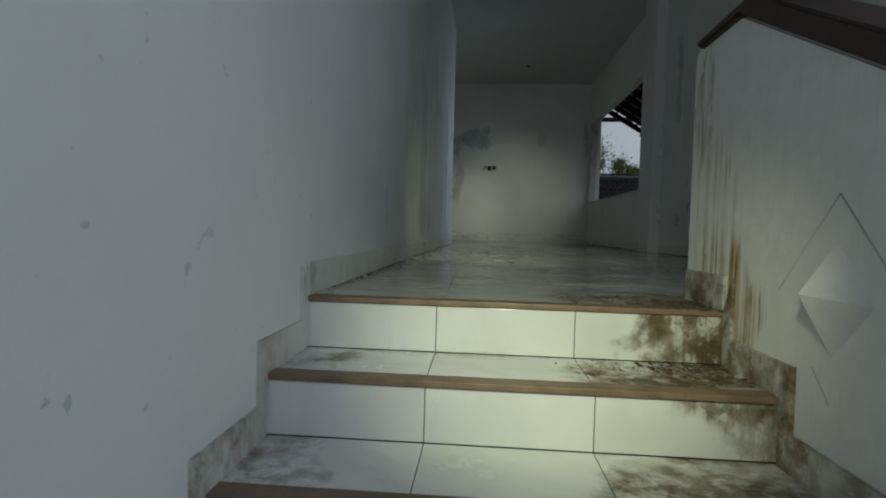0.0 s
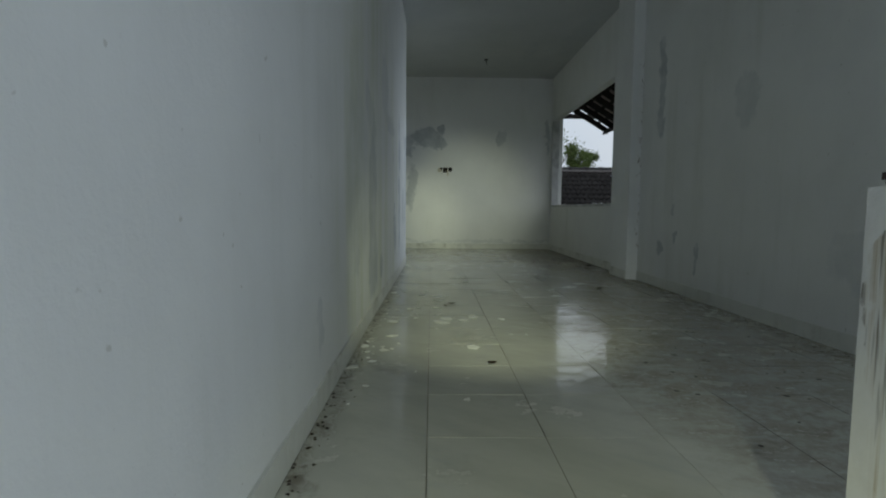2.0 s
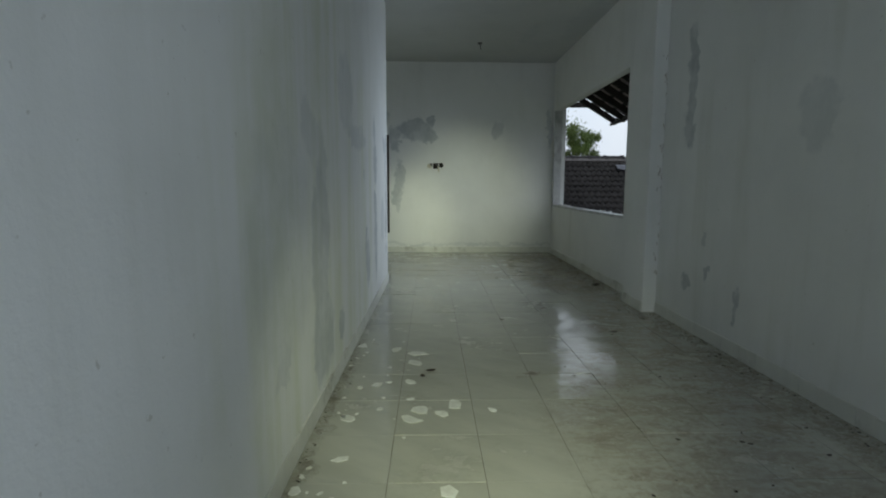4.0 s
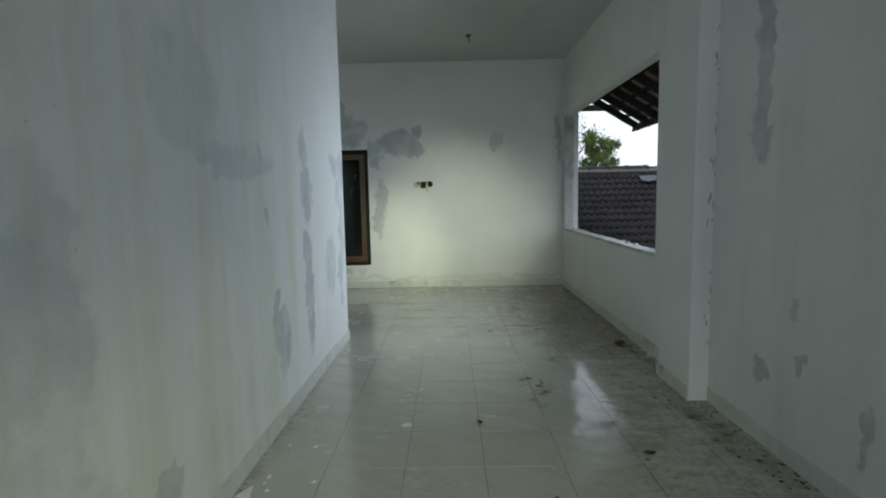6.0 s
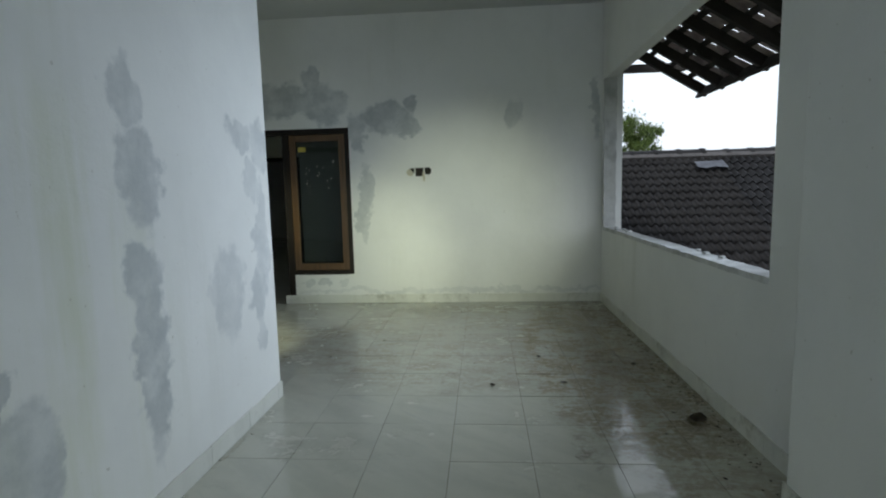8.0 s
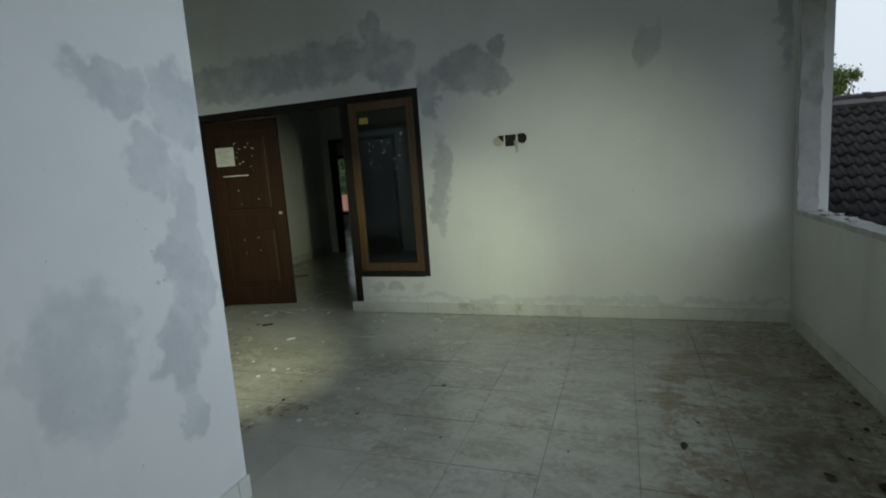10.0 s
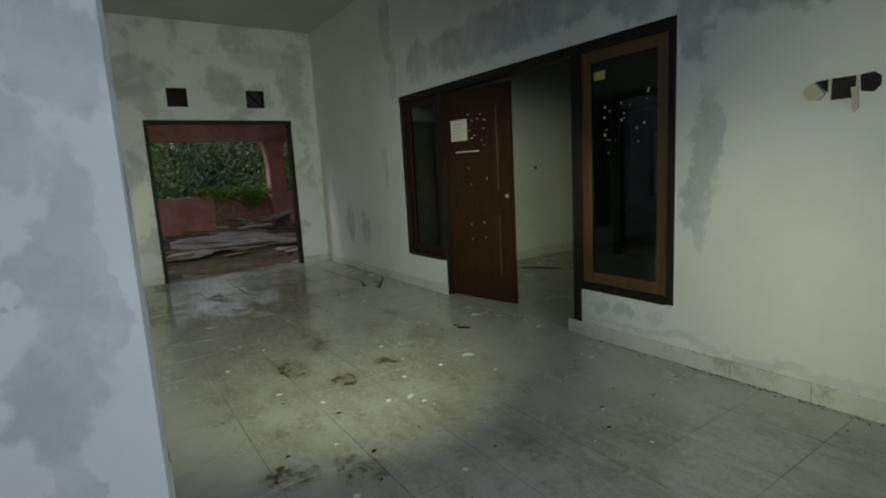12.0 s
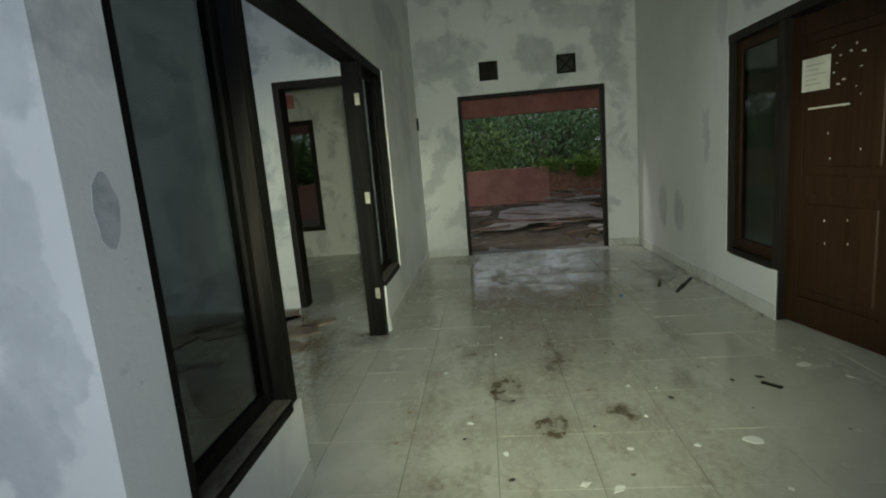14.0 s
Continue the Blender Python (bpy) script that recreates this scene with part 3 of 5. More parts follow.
wall("wall_far_west", paint_room, "white wall with a tall narrow window", "x", -7.15, -7.0, 3.0, SOUTH - 0.15, -0.3, CEIL,
     holes=((5.75, 6.46, 0.39, 2.02), (6.0, 6.22, 2.2, 2.42)))
wall("wall_stair_south", paint_plain, "plain white wall closing the stairwell", "y", -2.75, -2.6, LEFT - 0.16, EAST + 0.3, -1.6, CEIL)

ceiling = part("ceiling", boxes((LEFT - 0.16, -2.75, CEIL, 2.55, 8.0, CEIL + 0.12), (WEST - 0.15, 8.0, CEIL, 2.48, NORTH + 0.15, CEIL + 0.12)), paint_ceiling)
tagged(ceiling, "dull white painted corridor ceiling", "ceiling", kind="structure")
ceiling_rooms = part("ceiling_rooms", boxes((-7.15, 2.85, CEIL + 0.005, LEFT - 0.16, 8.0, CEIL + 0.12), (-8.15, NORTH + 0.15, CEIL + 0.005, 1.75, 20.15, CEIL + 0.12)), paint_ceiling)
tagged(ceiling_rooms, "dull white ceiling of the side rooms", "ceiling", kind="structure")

floor = part("floor", boxes((LEFT, 1.46, -0.3, EAST + 0.08, NORTH + 0.15, -0.003), (WEST - 0.15, SOUTH - 0.15, -0.3, LEFT, NORTH + 0.15, -0.003)), grout)
tagged(floor, "dirty glazed cream floor tiles with thin joints", "floor", kind="structure")
floor_rooms = part("floor_rooms", boxes((-7.15, 2.85, -0.3, LEFT - 0.16, SOUTH - 0.15, -0.006), (-6.4, NORTH + 0.15, -0.3, 1.75, 20.15, -0.006), (-8.15, 14.6, -0.3, -6.4, 20.15, -0.006)), grout)
tagged(floor_rooms, "dirty cream tiled floor of the side rooms", "floor", kind="structure")

# stairs: top nosing at y 1.46, going down towards -y
RISE, GOING, STEPS = 0.154, 0.284, 7
stairs = thing("stairs", "tiled stairs with white risers and brown nosings, muddy at one side", "stairs", kind="structure")
STAIR_R = 0.75
outline = [(1.46, -1.55), (1.46, -0.02)]
for k in range(STEPS):
    y = 1.46 - k * GOING
    outline = outline[:-1] + [(y, -k * RISE - 0.012), (y, -(k + 1) * RISE - 0.012)] if k == 0 else outline + [(y, -k * RISE - 0.012), (y, -(k + 1) * RISE - 0.012)]
outline += [(-2.6, -STEPS * RISE - 0.012), (-2.6, -1.55)]
part("concrete_core", prism(outline, LEFT, STAIR_R, "x"), grout, stairs)
lower_floor = part("floor_landing", boxes((LEFT, -2.6, -1.6, EAST, -0.6, -STEPS * RISE - 0.02)), grout)
tagged(lower_floor, "dark tiled landing at the foot of the stairs", "floor", kind="structure")
wall("wall_under_floor", paint_plain, "plain wall below the upper floor edge", "y", 1.46, 1.6, STAIR_R, EAST, -1.6, -0.3)
joints = (LEFT + 0.002, -0.070, 0.332, STAIR_R - 0.002)
for k in range(STEPS):
    y, top = 1.46 - k * GOING, -k * RISE
    for a, b in zip(joints, joints[1:]):
        part("riser_tile", boxes((a + 0.0012, y - 0.009, top - RISE + 0.002, b - 0.0012, y + 0.001, top - 0.018), bevel=0.0012), riser_tile, stairs)
        if k:
            part("tread_tile", boxes((a + 0.0012, y + 0.038, top - 0.012, b - 0.0012, y + GOING - 0.011, top), bevel=0.0012), stair_tile, stairs)
    part("nosing", boxes((LEFT + 0.002, y - 0.018, top - 0.016, STAIR_R - 0.002, y + 0.037, top + 0.001), bevel=0.004), nosing_tile, stairs, "chipped brown nosing strip")

# half-height wall beside the stairs
newel = thing("stair_parapet", "white stair parapet with brown coping and rusty drip stains", "stair wall", kind="structure")
SLOPE = 0.58
profile = [(1.74, -1.5), (1.74, 0.81), (1.42, 0.81), (-1.6, 0.81 - 3.02 * SLOPE), (-1.6, -1.5)]
body = prism(profile, STAIR_R, 0.885, "x")
bmesh.ops.bevel(body, geom=[e for e in body.edges if e.calc_length() > 0.4], offset=0.008, segments=2, affect="EDGES")
part("parapet_wall", body, paint_newel, newel)
cap = [(1.69, 0.812), (1.69, 0.84), (1.58, 0.842), (1.40, 0.846), (1.34, 0.832), (-1.6, 0.842 - 3.0 * SLOPE), (-1.6, 0.812 - 3.02 * SLOPE), (1.42, 0.812)]
body = prism(cap, STAIR_R - 0.02, 0.905, "x")
bmesh.ops.bevel(body, geom=body.edges[:], offset=0.008, segments=2, affect="EDGES")
part("coping", body, coping_tile, newel, "dark brown glazed coping")
# raised diamond on the stair side
bm = bmesh.new()
c = (1.01, 0.09)
rim = [bm.verts.new((STAIR_R, c[0] + a, c[1] + b)) for a, b in ((0.105, 0), (0, 0.115), (-0.105, 0), (0, -0.115))]
tip = bm.verts.new((STAIR_R - 0.07, c[0], c[1] + 0.01))
for i in range(4):
    bm.faces.new([rim[i], rim[(i + 1) % 4], tip])
bmesh.ops.recalc_face_normals(bm, faces=bm.faces)
part("diamond_boss", bm, paint_newel, newel)
for i in range(4):
    a0, b0 = ((0.19, 0), (0, 0.21), (-0.19, 0), (0, -0.21))[i]
    a1, b1 = ((0.19, 0), (0, 0.21), (-0.19, 0), (0, -0.21))[(i + 1) % 4]
    if i >= 2:  # the lower lines have mostly flaked away
        a1, b1 = a0 + (a1 - a0) * 0.3, b0 + (b1 - b0) * 0.3
    o = Vector((a1 - a0, b1 - b0)).normalized()
    n = Vector((-o.y, o.x)) * 0.0018
    part("diamond_groove", prism([(c[0] + a0 + n.x, c[1] + b0 + n.y), (c[0] + a1 + n.x, c[1] + b1 + n.y), (c[0] + a1 - n.x, c[1] + b1 - n.y), (c[0] + a0 - n.x, c[1] + b0 - n.y)],
                                 STAIR_R - 0.0015, STAIR_R + 0.004, "x"), raw_plaster, newel)


# skirting tiles
def baseboard(name, axis, plane, u0, u1, side, skip=(), z=0.0, h=0.1):
    ob = thing(name, "grimy cream skirting tiles along the wall", "skirting", kind="structure")
    u = u0
    while u < u1 - 0.02:
        v = min(u + 0.4, u1)
        if not any(a < (u + v) / 2 < b for a, b in skip):
            p, q = sorted((plane, plane + side * 0.011))
            j = random.uniform(-0.003, 0.002)
            d = (p, u + 0.0015, z, q, v - 0.0015, z + h + j) if axis == "x" else (u + 0.0015, p, z, v - 0.0015, q, z + h + j)
            part("skirting_tile", boxes(d, bevel=0.0015), skirting, ob)
        u = v
    return ob


baseboard("baseboard_left", "x", LEFT, 1.45, 4.0, 1)
leaning = baseboard("baseboard_left_end", "x", 0.0, 0.0, math.hypot(END_X - LEFT, END_Y - 4.0) + 0.008, 1)
leaning.location, leaning.rotation_euler = (LEFT, 4.0, 0.0), (0, 0, -LEAN)
baseboard("baseboard_east", "x", EAST, 1.73, 6.46, -1)
baseboard("baseboard_pillar", "x", 2.125, 6.46, 6.98, -1)
baseboard("baseboard_window", "x", 2.265, 6.98, NORTH, -1)
baseboard("baseboard_north", "y", NORTH, WEST, 2.26, -1, skip=((-3.06, -1.34),))
baseboard("baseboard_west", "x", WEST, SOUTH, 8.61, 1)
baseboard("baseboard_west_end", "x", WEST, 10.47, NORTH, 1)
baseboard("baseboard_south", "y", SOUTH, -1.37, -0.6, 1)
baseboard("baseboard_south_end", "y", SOUTH, WEST, -3.27, 1)
baseboard("baseboard_parapet", "x", STAIR_R, 1.45, 1.72, -1)
baseboard("baseboard_room", "x", -3.95, NORTH + 0.15, 14.6, 1, h=0.12)
stepped = thing("stair_skirting", "grimy stepped skirting tiles beside the stairs", "skirting", kind="structure")
for k in range(STEPS):
    y, top = 1.46 - k * GOING, -k * RISE
    for x0, x1 in ((LEFT, LEFT + 0.011), (STAIR_R - 0.011, STAIR_R)):
        j = random.uniform(-0.004, 0.004)
        if k:
            part("skirting_tile", prism([(y - 0.012, top), (y + GOING - 0.021, top), (y + GOING - 0.06, top + 0.085 + j), (y - 0.058, top + 0.085 + j)], x0, x1, "x"), skirting, stepped)
        if k < STEPS - 1:
            part("skirting_tile", prism([(y - 0.059, top - RISE + 0.088), (y - 0.02, top - RISE + 0.002), (y - 0.012, top - 0.002), (y - 0.058, top + 0.083 if k else top + 0.095)], x0, x1, "x"), skirting, stepped)

# unglazed window: rough sill and jambs
window_1 = thing("window_1", "wide unglazed window opening with a rough plaster sill", "window", kind="structure")


def rough_strip(bm, steps, place, lo, hi):
    """A strip along t from 0 to 1, uneven at both edges; place(t, s) gives a point."""
    rows = []
    for i in range(steps + 1):
        t = i / steps
        j0, j1, h = random.uniform(-0.006, 0.008), random.uniform(-0.006, 0.008), random.uniform(0, 0.006)
        rows.append([bm.verts.new(place(t, lo + j0, -0.03)), bm.verts.new(place(t, lo + j0, h)), bm.verts.new(place(t, hi + j1, h)), bm.verts.new(place(t, hi + j1, -0.03))])
    for a, b in zip(rows, rows[1:]):
        for i in range(3):
            bm.faces.new([a[i], a[i + 1], b[i + 1], b[i]])
    bm.faces.new(rows[0])
    bm.faces.new(rows[-1][::-1])
    bmesh.ops.recalc_face_normals(bm, faces=bm.faces)


bm = bmesh.new()
rough_strip(bm, 60, lambda t, s, h: (s, 7.42 + t * 3.32, 0.856 + h), 2.257, 2.385)
part("window_sill", bm, raw_plaster, window_1, "chipped bare plaster sill")
bm = bmesh.new()
rough_strip(bm, 30, lambda t, s, h: (s, 10.736 - h, 0.86 + t * 1.6), 2.257, 2.385)
part("jamb", bm, raw_plaster, window_1)


# ---- outside ----
ground = part("ground", boxes((-400, -400, -4.2, 400, 400, -4.0)), ground_green)
tagged(ground, "rough green ground around the house", "ground", kind="structure")


def cloud_leaves(count, blobs_at, size, spread=1.0):
    """Many small folded leaves scattered through overlapping clumps."""
    verts, faces = [], []
    for n in range(count):
        cx, cy, cz, rx, ry, rz = random.choice(blobs_at)
        d = Vector((random.gauss(0, 1), random.gauss(0, 1), random.gauss(0, 1))).normalized() * (0.35 + abs(random.gauss(0, 0.62))) * spread
        p = Vector((cx + d.x * rx, cy + d.y * ry, cz + d.z * rz))
        s = size * random.uniform(0.6, 1.3)
        r = Euler((random.uniform(-1.2, 1.2), random.uniform(-1.2, 1.2), random.uniform(0, 6.3))).to_matrix()
        i = len(verts)
        for a, b, c in ((-0.9, 0, 0), (0, -0.32, -0.1), (0.9, 0, 0.05), (0, 0.32, -0.1)):
            verts.append(p + r @ (Vector((a, b, c)) * s))
        faces += [(i, i + 1, i + 2), (i, i + 2, i + 3)]
    me = bpy.data.meshes.new("crown")
    me.from_pydata(verts, [], faces)
    return me


def limb(bm, a, b, r0, r1, sides=7):
    a, b = Vector(a), Vector(b)
    q = (b - a).to_track_quat("Z", "Y")
    rings = []
    for t in (0, 0.35, 0.7, 1):
        p = a.lerp(b, t) + Vector((random.uniform(-1, 1), random.uniform(-1, 1), 0)) * r0 * (0.5 if 0 < t < 1 else 0)
        r = r0 + (r1 - r0) * t
        rings.append([bm.verts.new(p + q @ Vector((math.cos(k * 2 * math.pi / sides) * r, math.sin(k * 2 * math.pi / sides) * r, 0))) for k in range(sides)])
    for u, v in zip(rings, rings[1:]):
        for k in range(sides):
            bm.faces.new([u[k], u[(k + 1) % sides], v[(k + 1) % sides], v[k]])


def tree(x, y, height, width, count, size, material, label, name="tree", base=-4.0, crown_low=0.35, clumps=14, fine=1.0):
    t = thing(name, label, "tree", at=(x, y, base))
    bm = bmesh.new()
    limb(bm, (0, 0, 0), (0.2, 0.1, height * 0.6), 0.05 * width, 0.02 * width)
    spots = []
    for k in range(clumps):
        a, r = random.uniform(0, 6.28), width * random.uniform(0.15, 0.5)
        h = height * random.uniform(crown_low, 0.95)
        r *= 1.15 - 0.7 * abs(h / height - 0.6)
        c = (math.cos(a) * r, math.sin(a) * r, h)
        limb(bm, (0.1, 0.05, min(height * 0.55, h * 0.7)), c, 0.018 * width, 0.005 * width, 5)
        g = width * random.uniform(0.1, 0.2) * fine
        spots.append((*c, g * 1.1, g * 1.1, g))
    part("trunk", bm, bark, t)
    me = cloud_leaves(count, spots, size)
    me.materials.append(material)
    crown = new("crown", me)
    crown.parent = t
    return t


random.seed(8)
tree(5.8, 30.0, 10.4, 4.4, 26000, 0.085, leaf_olive, "broad leafy tree behind the tiled roof", clumps=46, crown_low=0.45, fine=0.8)
tree(8.5, 30.5, 8.9, 2.2, 11000, 0.085, leaf_olive, "slender leafy tree behind the tiled roof", clumps=34, crown_low=0.55, fine=0.75)
tree(12.5, 44.0, 7.6, 3.0, 3000, 0.16, leaf_dark, "low leafy tree beyond the tiled roof", clumps=14, crown_low=0.6)
WOODS = ((-24, 5.0, 8.2, 7.5, leaf_dark), (-25, 11.5, 8.3, 7.5, leaf_dark), (-23, 17.0, 8.4, 6.0, leaf_dark), (-27, -1.0, 8.8, 8, leaf_dark), (-31, 8.0, 9.2, 9, leaf_dark),
         (-30, 22.0, 9.4, 9, leaf_dark), (-20, 8.0, 6.2, 5, leaf_olive), (-20.5, 14.3, 6.6, 4.5, leaf_olive), (-21, 1.0, 6.6, 5, leaf_olive), (-34, 15.0, 9.6, 9, leaf_dark))
WOODS = WOODS + ((-28, 29.0, 9.0, 10, leaf_dark), (-38, 4.0, 10.0, 12, leaf_dark), (-37, 10.5, 9.2, 11, leaf_dark), (-40, 20.0, 10.2, 12, leaf_dark), (-22, 24.0, 8.6, 8, leaf_dark),
                 (-17, 33.0, 9.0, 8, leaf_dark), (-22, 40.0, 9.6, 9, leaf_dark), (-14, 29.0, 7.4, 6, leaf_dark))
for x, y, h, w, mat_k in WOODS:
    tree(x, y, h, w, 24000, 0.11, mat_k, "dense green tree beyond the terrace" if mat_k is leaf_dark else "bushy green sapling beyond the terrace", clumps=34, crown_low=0.15)

# neighbour's tiled roof: ridge along x, slope facing south
RIDGE_Y, RIDGE_Z, PITCH = 15.0, 1.93, radians(33)
house = thing("neighbour_house", "low neighbouring house under a weathered dark tiled roof", "house", at=(8, 14, -4))
part("wall", boxes((-4.6, -5.0, 0, 5.5, 6.0, 2.2)), paint_plain, house)
roof = part("roof", prism([(1.0, 5.86), (-6.2, 5.86 - 7.2 * math.tan(PITCH)), (-6.2, 5.75 - 7.2 * math.tan(PITCH)), (1.0, 5.74), (8.2, 5.75 - 7.2 * math.tan(PITCH)), (8.2, 5.86 - 7.2 * math.tan(PITCH))], -5.1, 6.0, "x"), rafter_wood, house)
TW, TE = 0.135, 0.225


def roof_tile_points():
    prof = [(0.0, 0.034), (0.024, 0.054), (0.049, 0.042), (0.072, 0.006), (0.107, 0.0), (0.139, 0.034)]
    vs, fs = [], []
    for s, lift in ((0.0, 0.0), (-(TE + 0.06), 0.035)):
        vs += [(u, s, v + lift - 0.012) for u, v in prof]
    vs += [(u, -(TE + 0.055), v - 0.01) for u, v in prof]
    n = len(prof)
    for r in (0, 1):
        fs += [(r * n + i, r * n + n + i, r * n + n + i + 1, r * n + i + 1) for i in range(n - 1)]
    return vs, fs


tv, tf = roof_tile_points()
tile_mesh = bpy.data.meshes.new("roof_tile")
tile_mesh.from_pydata(tv, [], tf)
tile_mesh.materials.append(roof_clay)
tile_mesh.polygons.foreach_set("use_smooth", [True] * len(tile_mesh.polygons))
rows_n, cols_n = 31, 82
far_v, far_f = [], []
singles = 0
for r in range(rows_n):
    for c in range(cols_n):
        s = 0.12 + r * TE
        m = Matrix.Translation((-5.1 + c * TW, 1.0 - s * math.cos(PITCH), 5.86 - s * math.sin(PITCH))) @ Matrix.Rotation(PITCH, 4, "X") @ Matrix.Rotation(random.uniform(-0.02, 0.02), 4, "Z")
        m = m @ Matrix.Translation((0, 0, random.uniform(0, 0.008)))
        if c < 17 and r < 17:
            singles += 1
            ob = new("roof_tile", tile_mesh)
            ob.parent = roof
            ob.matrix_basis = m
        else:
            i = len(far_v)
            far_v += [m @ Vector(v) for v in tv]
            far_f += [tuple(i + k for k in f) for f in tf]
me = bpy.data.meshes.new("roof_tiles")
me.from_pydata(far_v, [], far_f)
me.materials.append(roof_clay)
rest = new("roof_tiles", me)
rest.parent = roof
rest["kind"] = "stuff"
for k in range(26):
    bm = bmesh.new()
    n = 8
    rings = []
    for x, r in ((0, 0.13), (0.36, 0.13), (0.36, 0.15), (0.43, 0.15)):
        rings.append([bm.verts.new((x, math.cos(math.pi * i / n) * r, math.sin(math.pi * i / n) * r * 0.8)) for i in range(n + 1)])
    for a, b in zip(rings, rings[1:]):
        for i in range(n):
            bm.faces.new([a[i], a[i + 1], b[i + 1], b[i]])
    ob = part("ridge_tile", bm, roof_clay, roof)
    ob.location = (-5.1 + k * 0.43, 1.0, 5.84 + random.uniform(-0.012, 0.012))
bm = boxes((-5.1, -0.21, 0.0, 6.0, 0.0, 0.075), bevel=0.01)
part("mortar_band", bm, mortar, roof, "pale mortar bedding under the ridge").matrix_basis = Matrix.Translation((0, 1.0, 5.87)) @ Matrix.Rotation(PITCH, 4, "X")
bm = bmesh.new()
vs = [bm.verts.new(p) for p in ((0, 0, 0.092), (0.5, 0.02, 0.092), (0.52, -0.24, 0.1), (0.3, -0.2, 0.1), (0.12, -0.25, 0.1), (0.0, -0.2, 0.1))]
bm.faces.new(vs)
patch = part("roof_patch", bm, patch_grey, roof, "pale grey mortar patch")
patch.matrix_basis = Matrix.Translation((-3.28, 0.62, 5.88 - 0.38 * math.tan(PITCH))) @ Matrix.Rotation(PITCH, 4, "X")

# own eave outside the window: rafters and tile undersides
eave = thing("eave", "dark timber eave with bare tile undersides", "eave", at=(3.3, 10.78, 2.265))
EP = radians(31)
tilt = Matrix.Rotation(EP, 4, "Y")
# local x runs up the slope towards the wall (negative x)
for k in range(12):
    part("rafter", boxes((-1.05, -k * 0.4 - 0.05, -0.02, 0.03, -k * 0.4, 0.07)), rafter_wood, eave).matrix_basis = tilt
for k in range(5):
    part("batten", boxes((-0.95 + k * 0.235, -4.8, 0.071, -0.9 + k * 0.235, 0.05, 0.1)), rafter_wood, eave).matrix_basis = tilt
for k in range(24):
    for r in range(4):
        w = -0.02 - k * 0.2
        bm = bmesh.new()
        grid = []
        for s in (0.05 - r * 0.26, 0.05 - r * 0.26 - 0.4):
            grid.append([bm.verts.new((s, w - u, 0.102 + h + (0.025 if s > 0.0 - r * 0.26 else 0.0))) for u, h in ((0.0, 0.02), (0.05, 0.03), (0.1, 0.006), (0.15, 0.0), (0.19, 0.018))])
        for i in range(4):
            bm.faces.new([grid[0][i], grid[0][i + 1], grid[1][i + 1], grid[1][i]])
        part("roof_tile", bm, roof_under, eave).matrix_basis = tilt
part("fascia", boxes((-0.04, -4.85, -0.05, -0.01, 0.06, 0.06)), rafter_wood, eave).matrix_basis = tilt
part("tie_beam", boxes((-0.85, 0.2, 0.30, -0.1, 0.28, 0.38)), rafter_wood, eave)

# west terrace
terrace = part("floor_terrace", boxes((-14.0, 1.0, -0.5, -6.4, 17.0, -0.03)), concrete)
tagged(terrace, "wet concrete terrace covered in rubble", "terrace", kind="structure")
parapet = thing("terrace_parapet", "faded pink terrace wall with broken bare brickwork", "parapet", kind="structure")
part("pink_wall", boxes((-13.62, 1.0, -0.03, -13.45, 10.6, 0.9)), pink_paint, parapet)
part("brick_wall", prism([(10.6, -0.03)] + [(12.15, -0.03)] + [(12.15 - 1.55 * i / 22, 0.84 - random.choice((0.0, 0.06, 0.1, 0.16))) for i in range(23)], -13.6, -13.47, "x"), orange_brick, parapet, "crumbling bare brick stretch")
part("side_wall", boxes((-13.62, 12.55, -0.03, -13.45, 17.0, 0.9)), pink_paint, parapet)
arcade = thing("terrace_arcade", "pink rendered arcade beam and columns at the terrace edge", "arcade", kind="structure")
part("beam", boxes((-13.7, 1.0, 2.3, -13.35, 17.0, 3.1), bevel=0.01), pink_paint, arcade)
for y in (4.6, 12.1, 15.6):
    part("column", boxes((-13.7, y, -0.03, -13.3, y + 0.42, 2.3), bevel=0.01), pink_paint, arcade)
    for side in (0, 1):
        pts = [(0.0, 1.6)] + [(0.16 - 0.16 * math.cos(i * math.pi / 16), 1.6 + 0.7 * math.sin(i * math.pi / 16)) for i in range(1, 9)] + [(0.0, 2.3)]
        pts = [(y + 0.42 + u, v) if side else (y - u, v) for u, v in pts]
        part("haunch", prism(pts, -13.68, -13.36, "x"), pink_paint, arcade)
# unseen slab keeps sky out of the tiles' reflections; cut short to admit daylight
porch = part("porch_roof", boxes((-13.9, 1.0, 3.1, -8.6, 17.0, 3.2)), pink_paint)
tagged(porch, "faded pink terrace ceiling slab", "roof", kind="structure")
for k in range(9):
    ob = part("eave_rafter", boxes((-14.2, 12.9 + k * 0.45, 2.32, -12.4, 12.98 + k * 0.45, 2.42)), rafter_wood)
    tagged(ob, "dark bare rafter over the terrace end", "rafter", "terrace rafters")

hang = thing("parapet_creeper", "bright green creeper hanging over the broken terrace wall", "plant", at=(-13.5, 11.3, 0.86))
me = cloud_leaves(2600, [(0.02 + random.uniform(-0.2, 0.15), random.uniform(-0.95, 0.85), random.uniform(-0.03, 0.2), 0.22, 0.25, 0.13) for k in range(14)]
                  + [(0.12, random.uniform(-0.7, 0.9), -0.15, 0.05, 0.12, 0.16) for k in range(5)], 0.05)
me.materials.append(leaf_bright)
new("leaves", me).parent = hang
bm = bmesh.new()
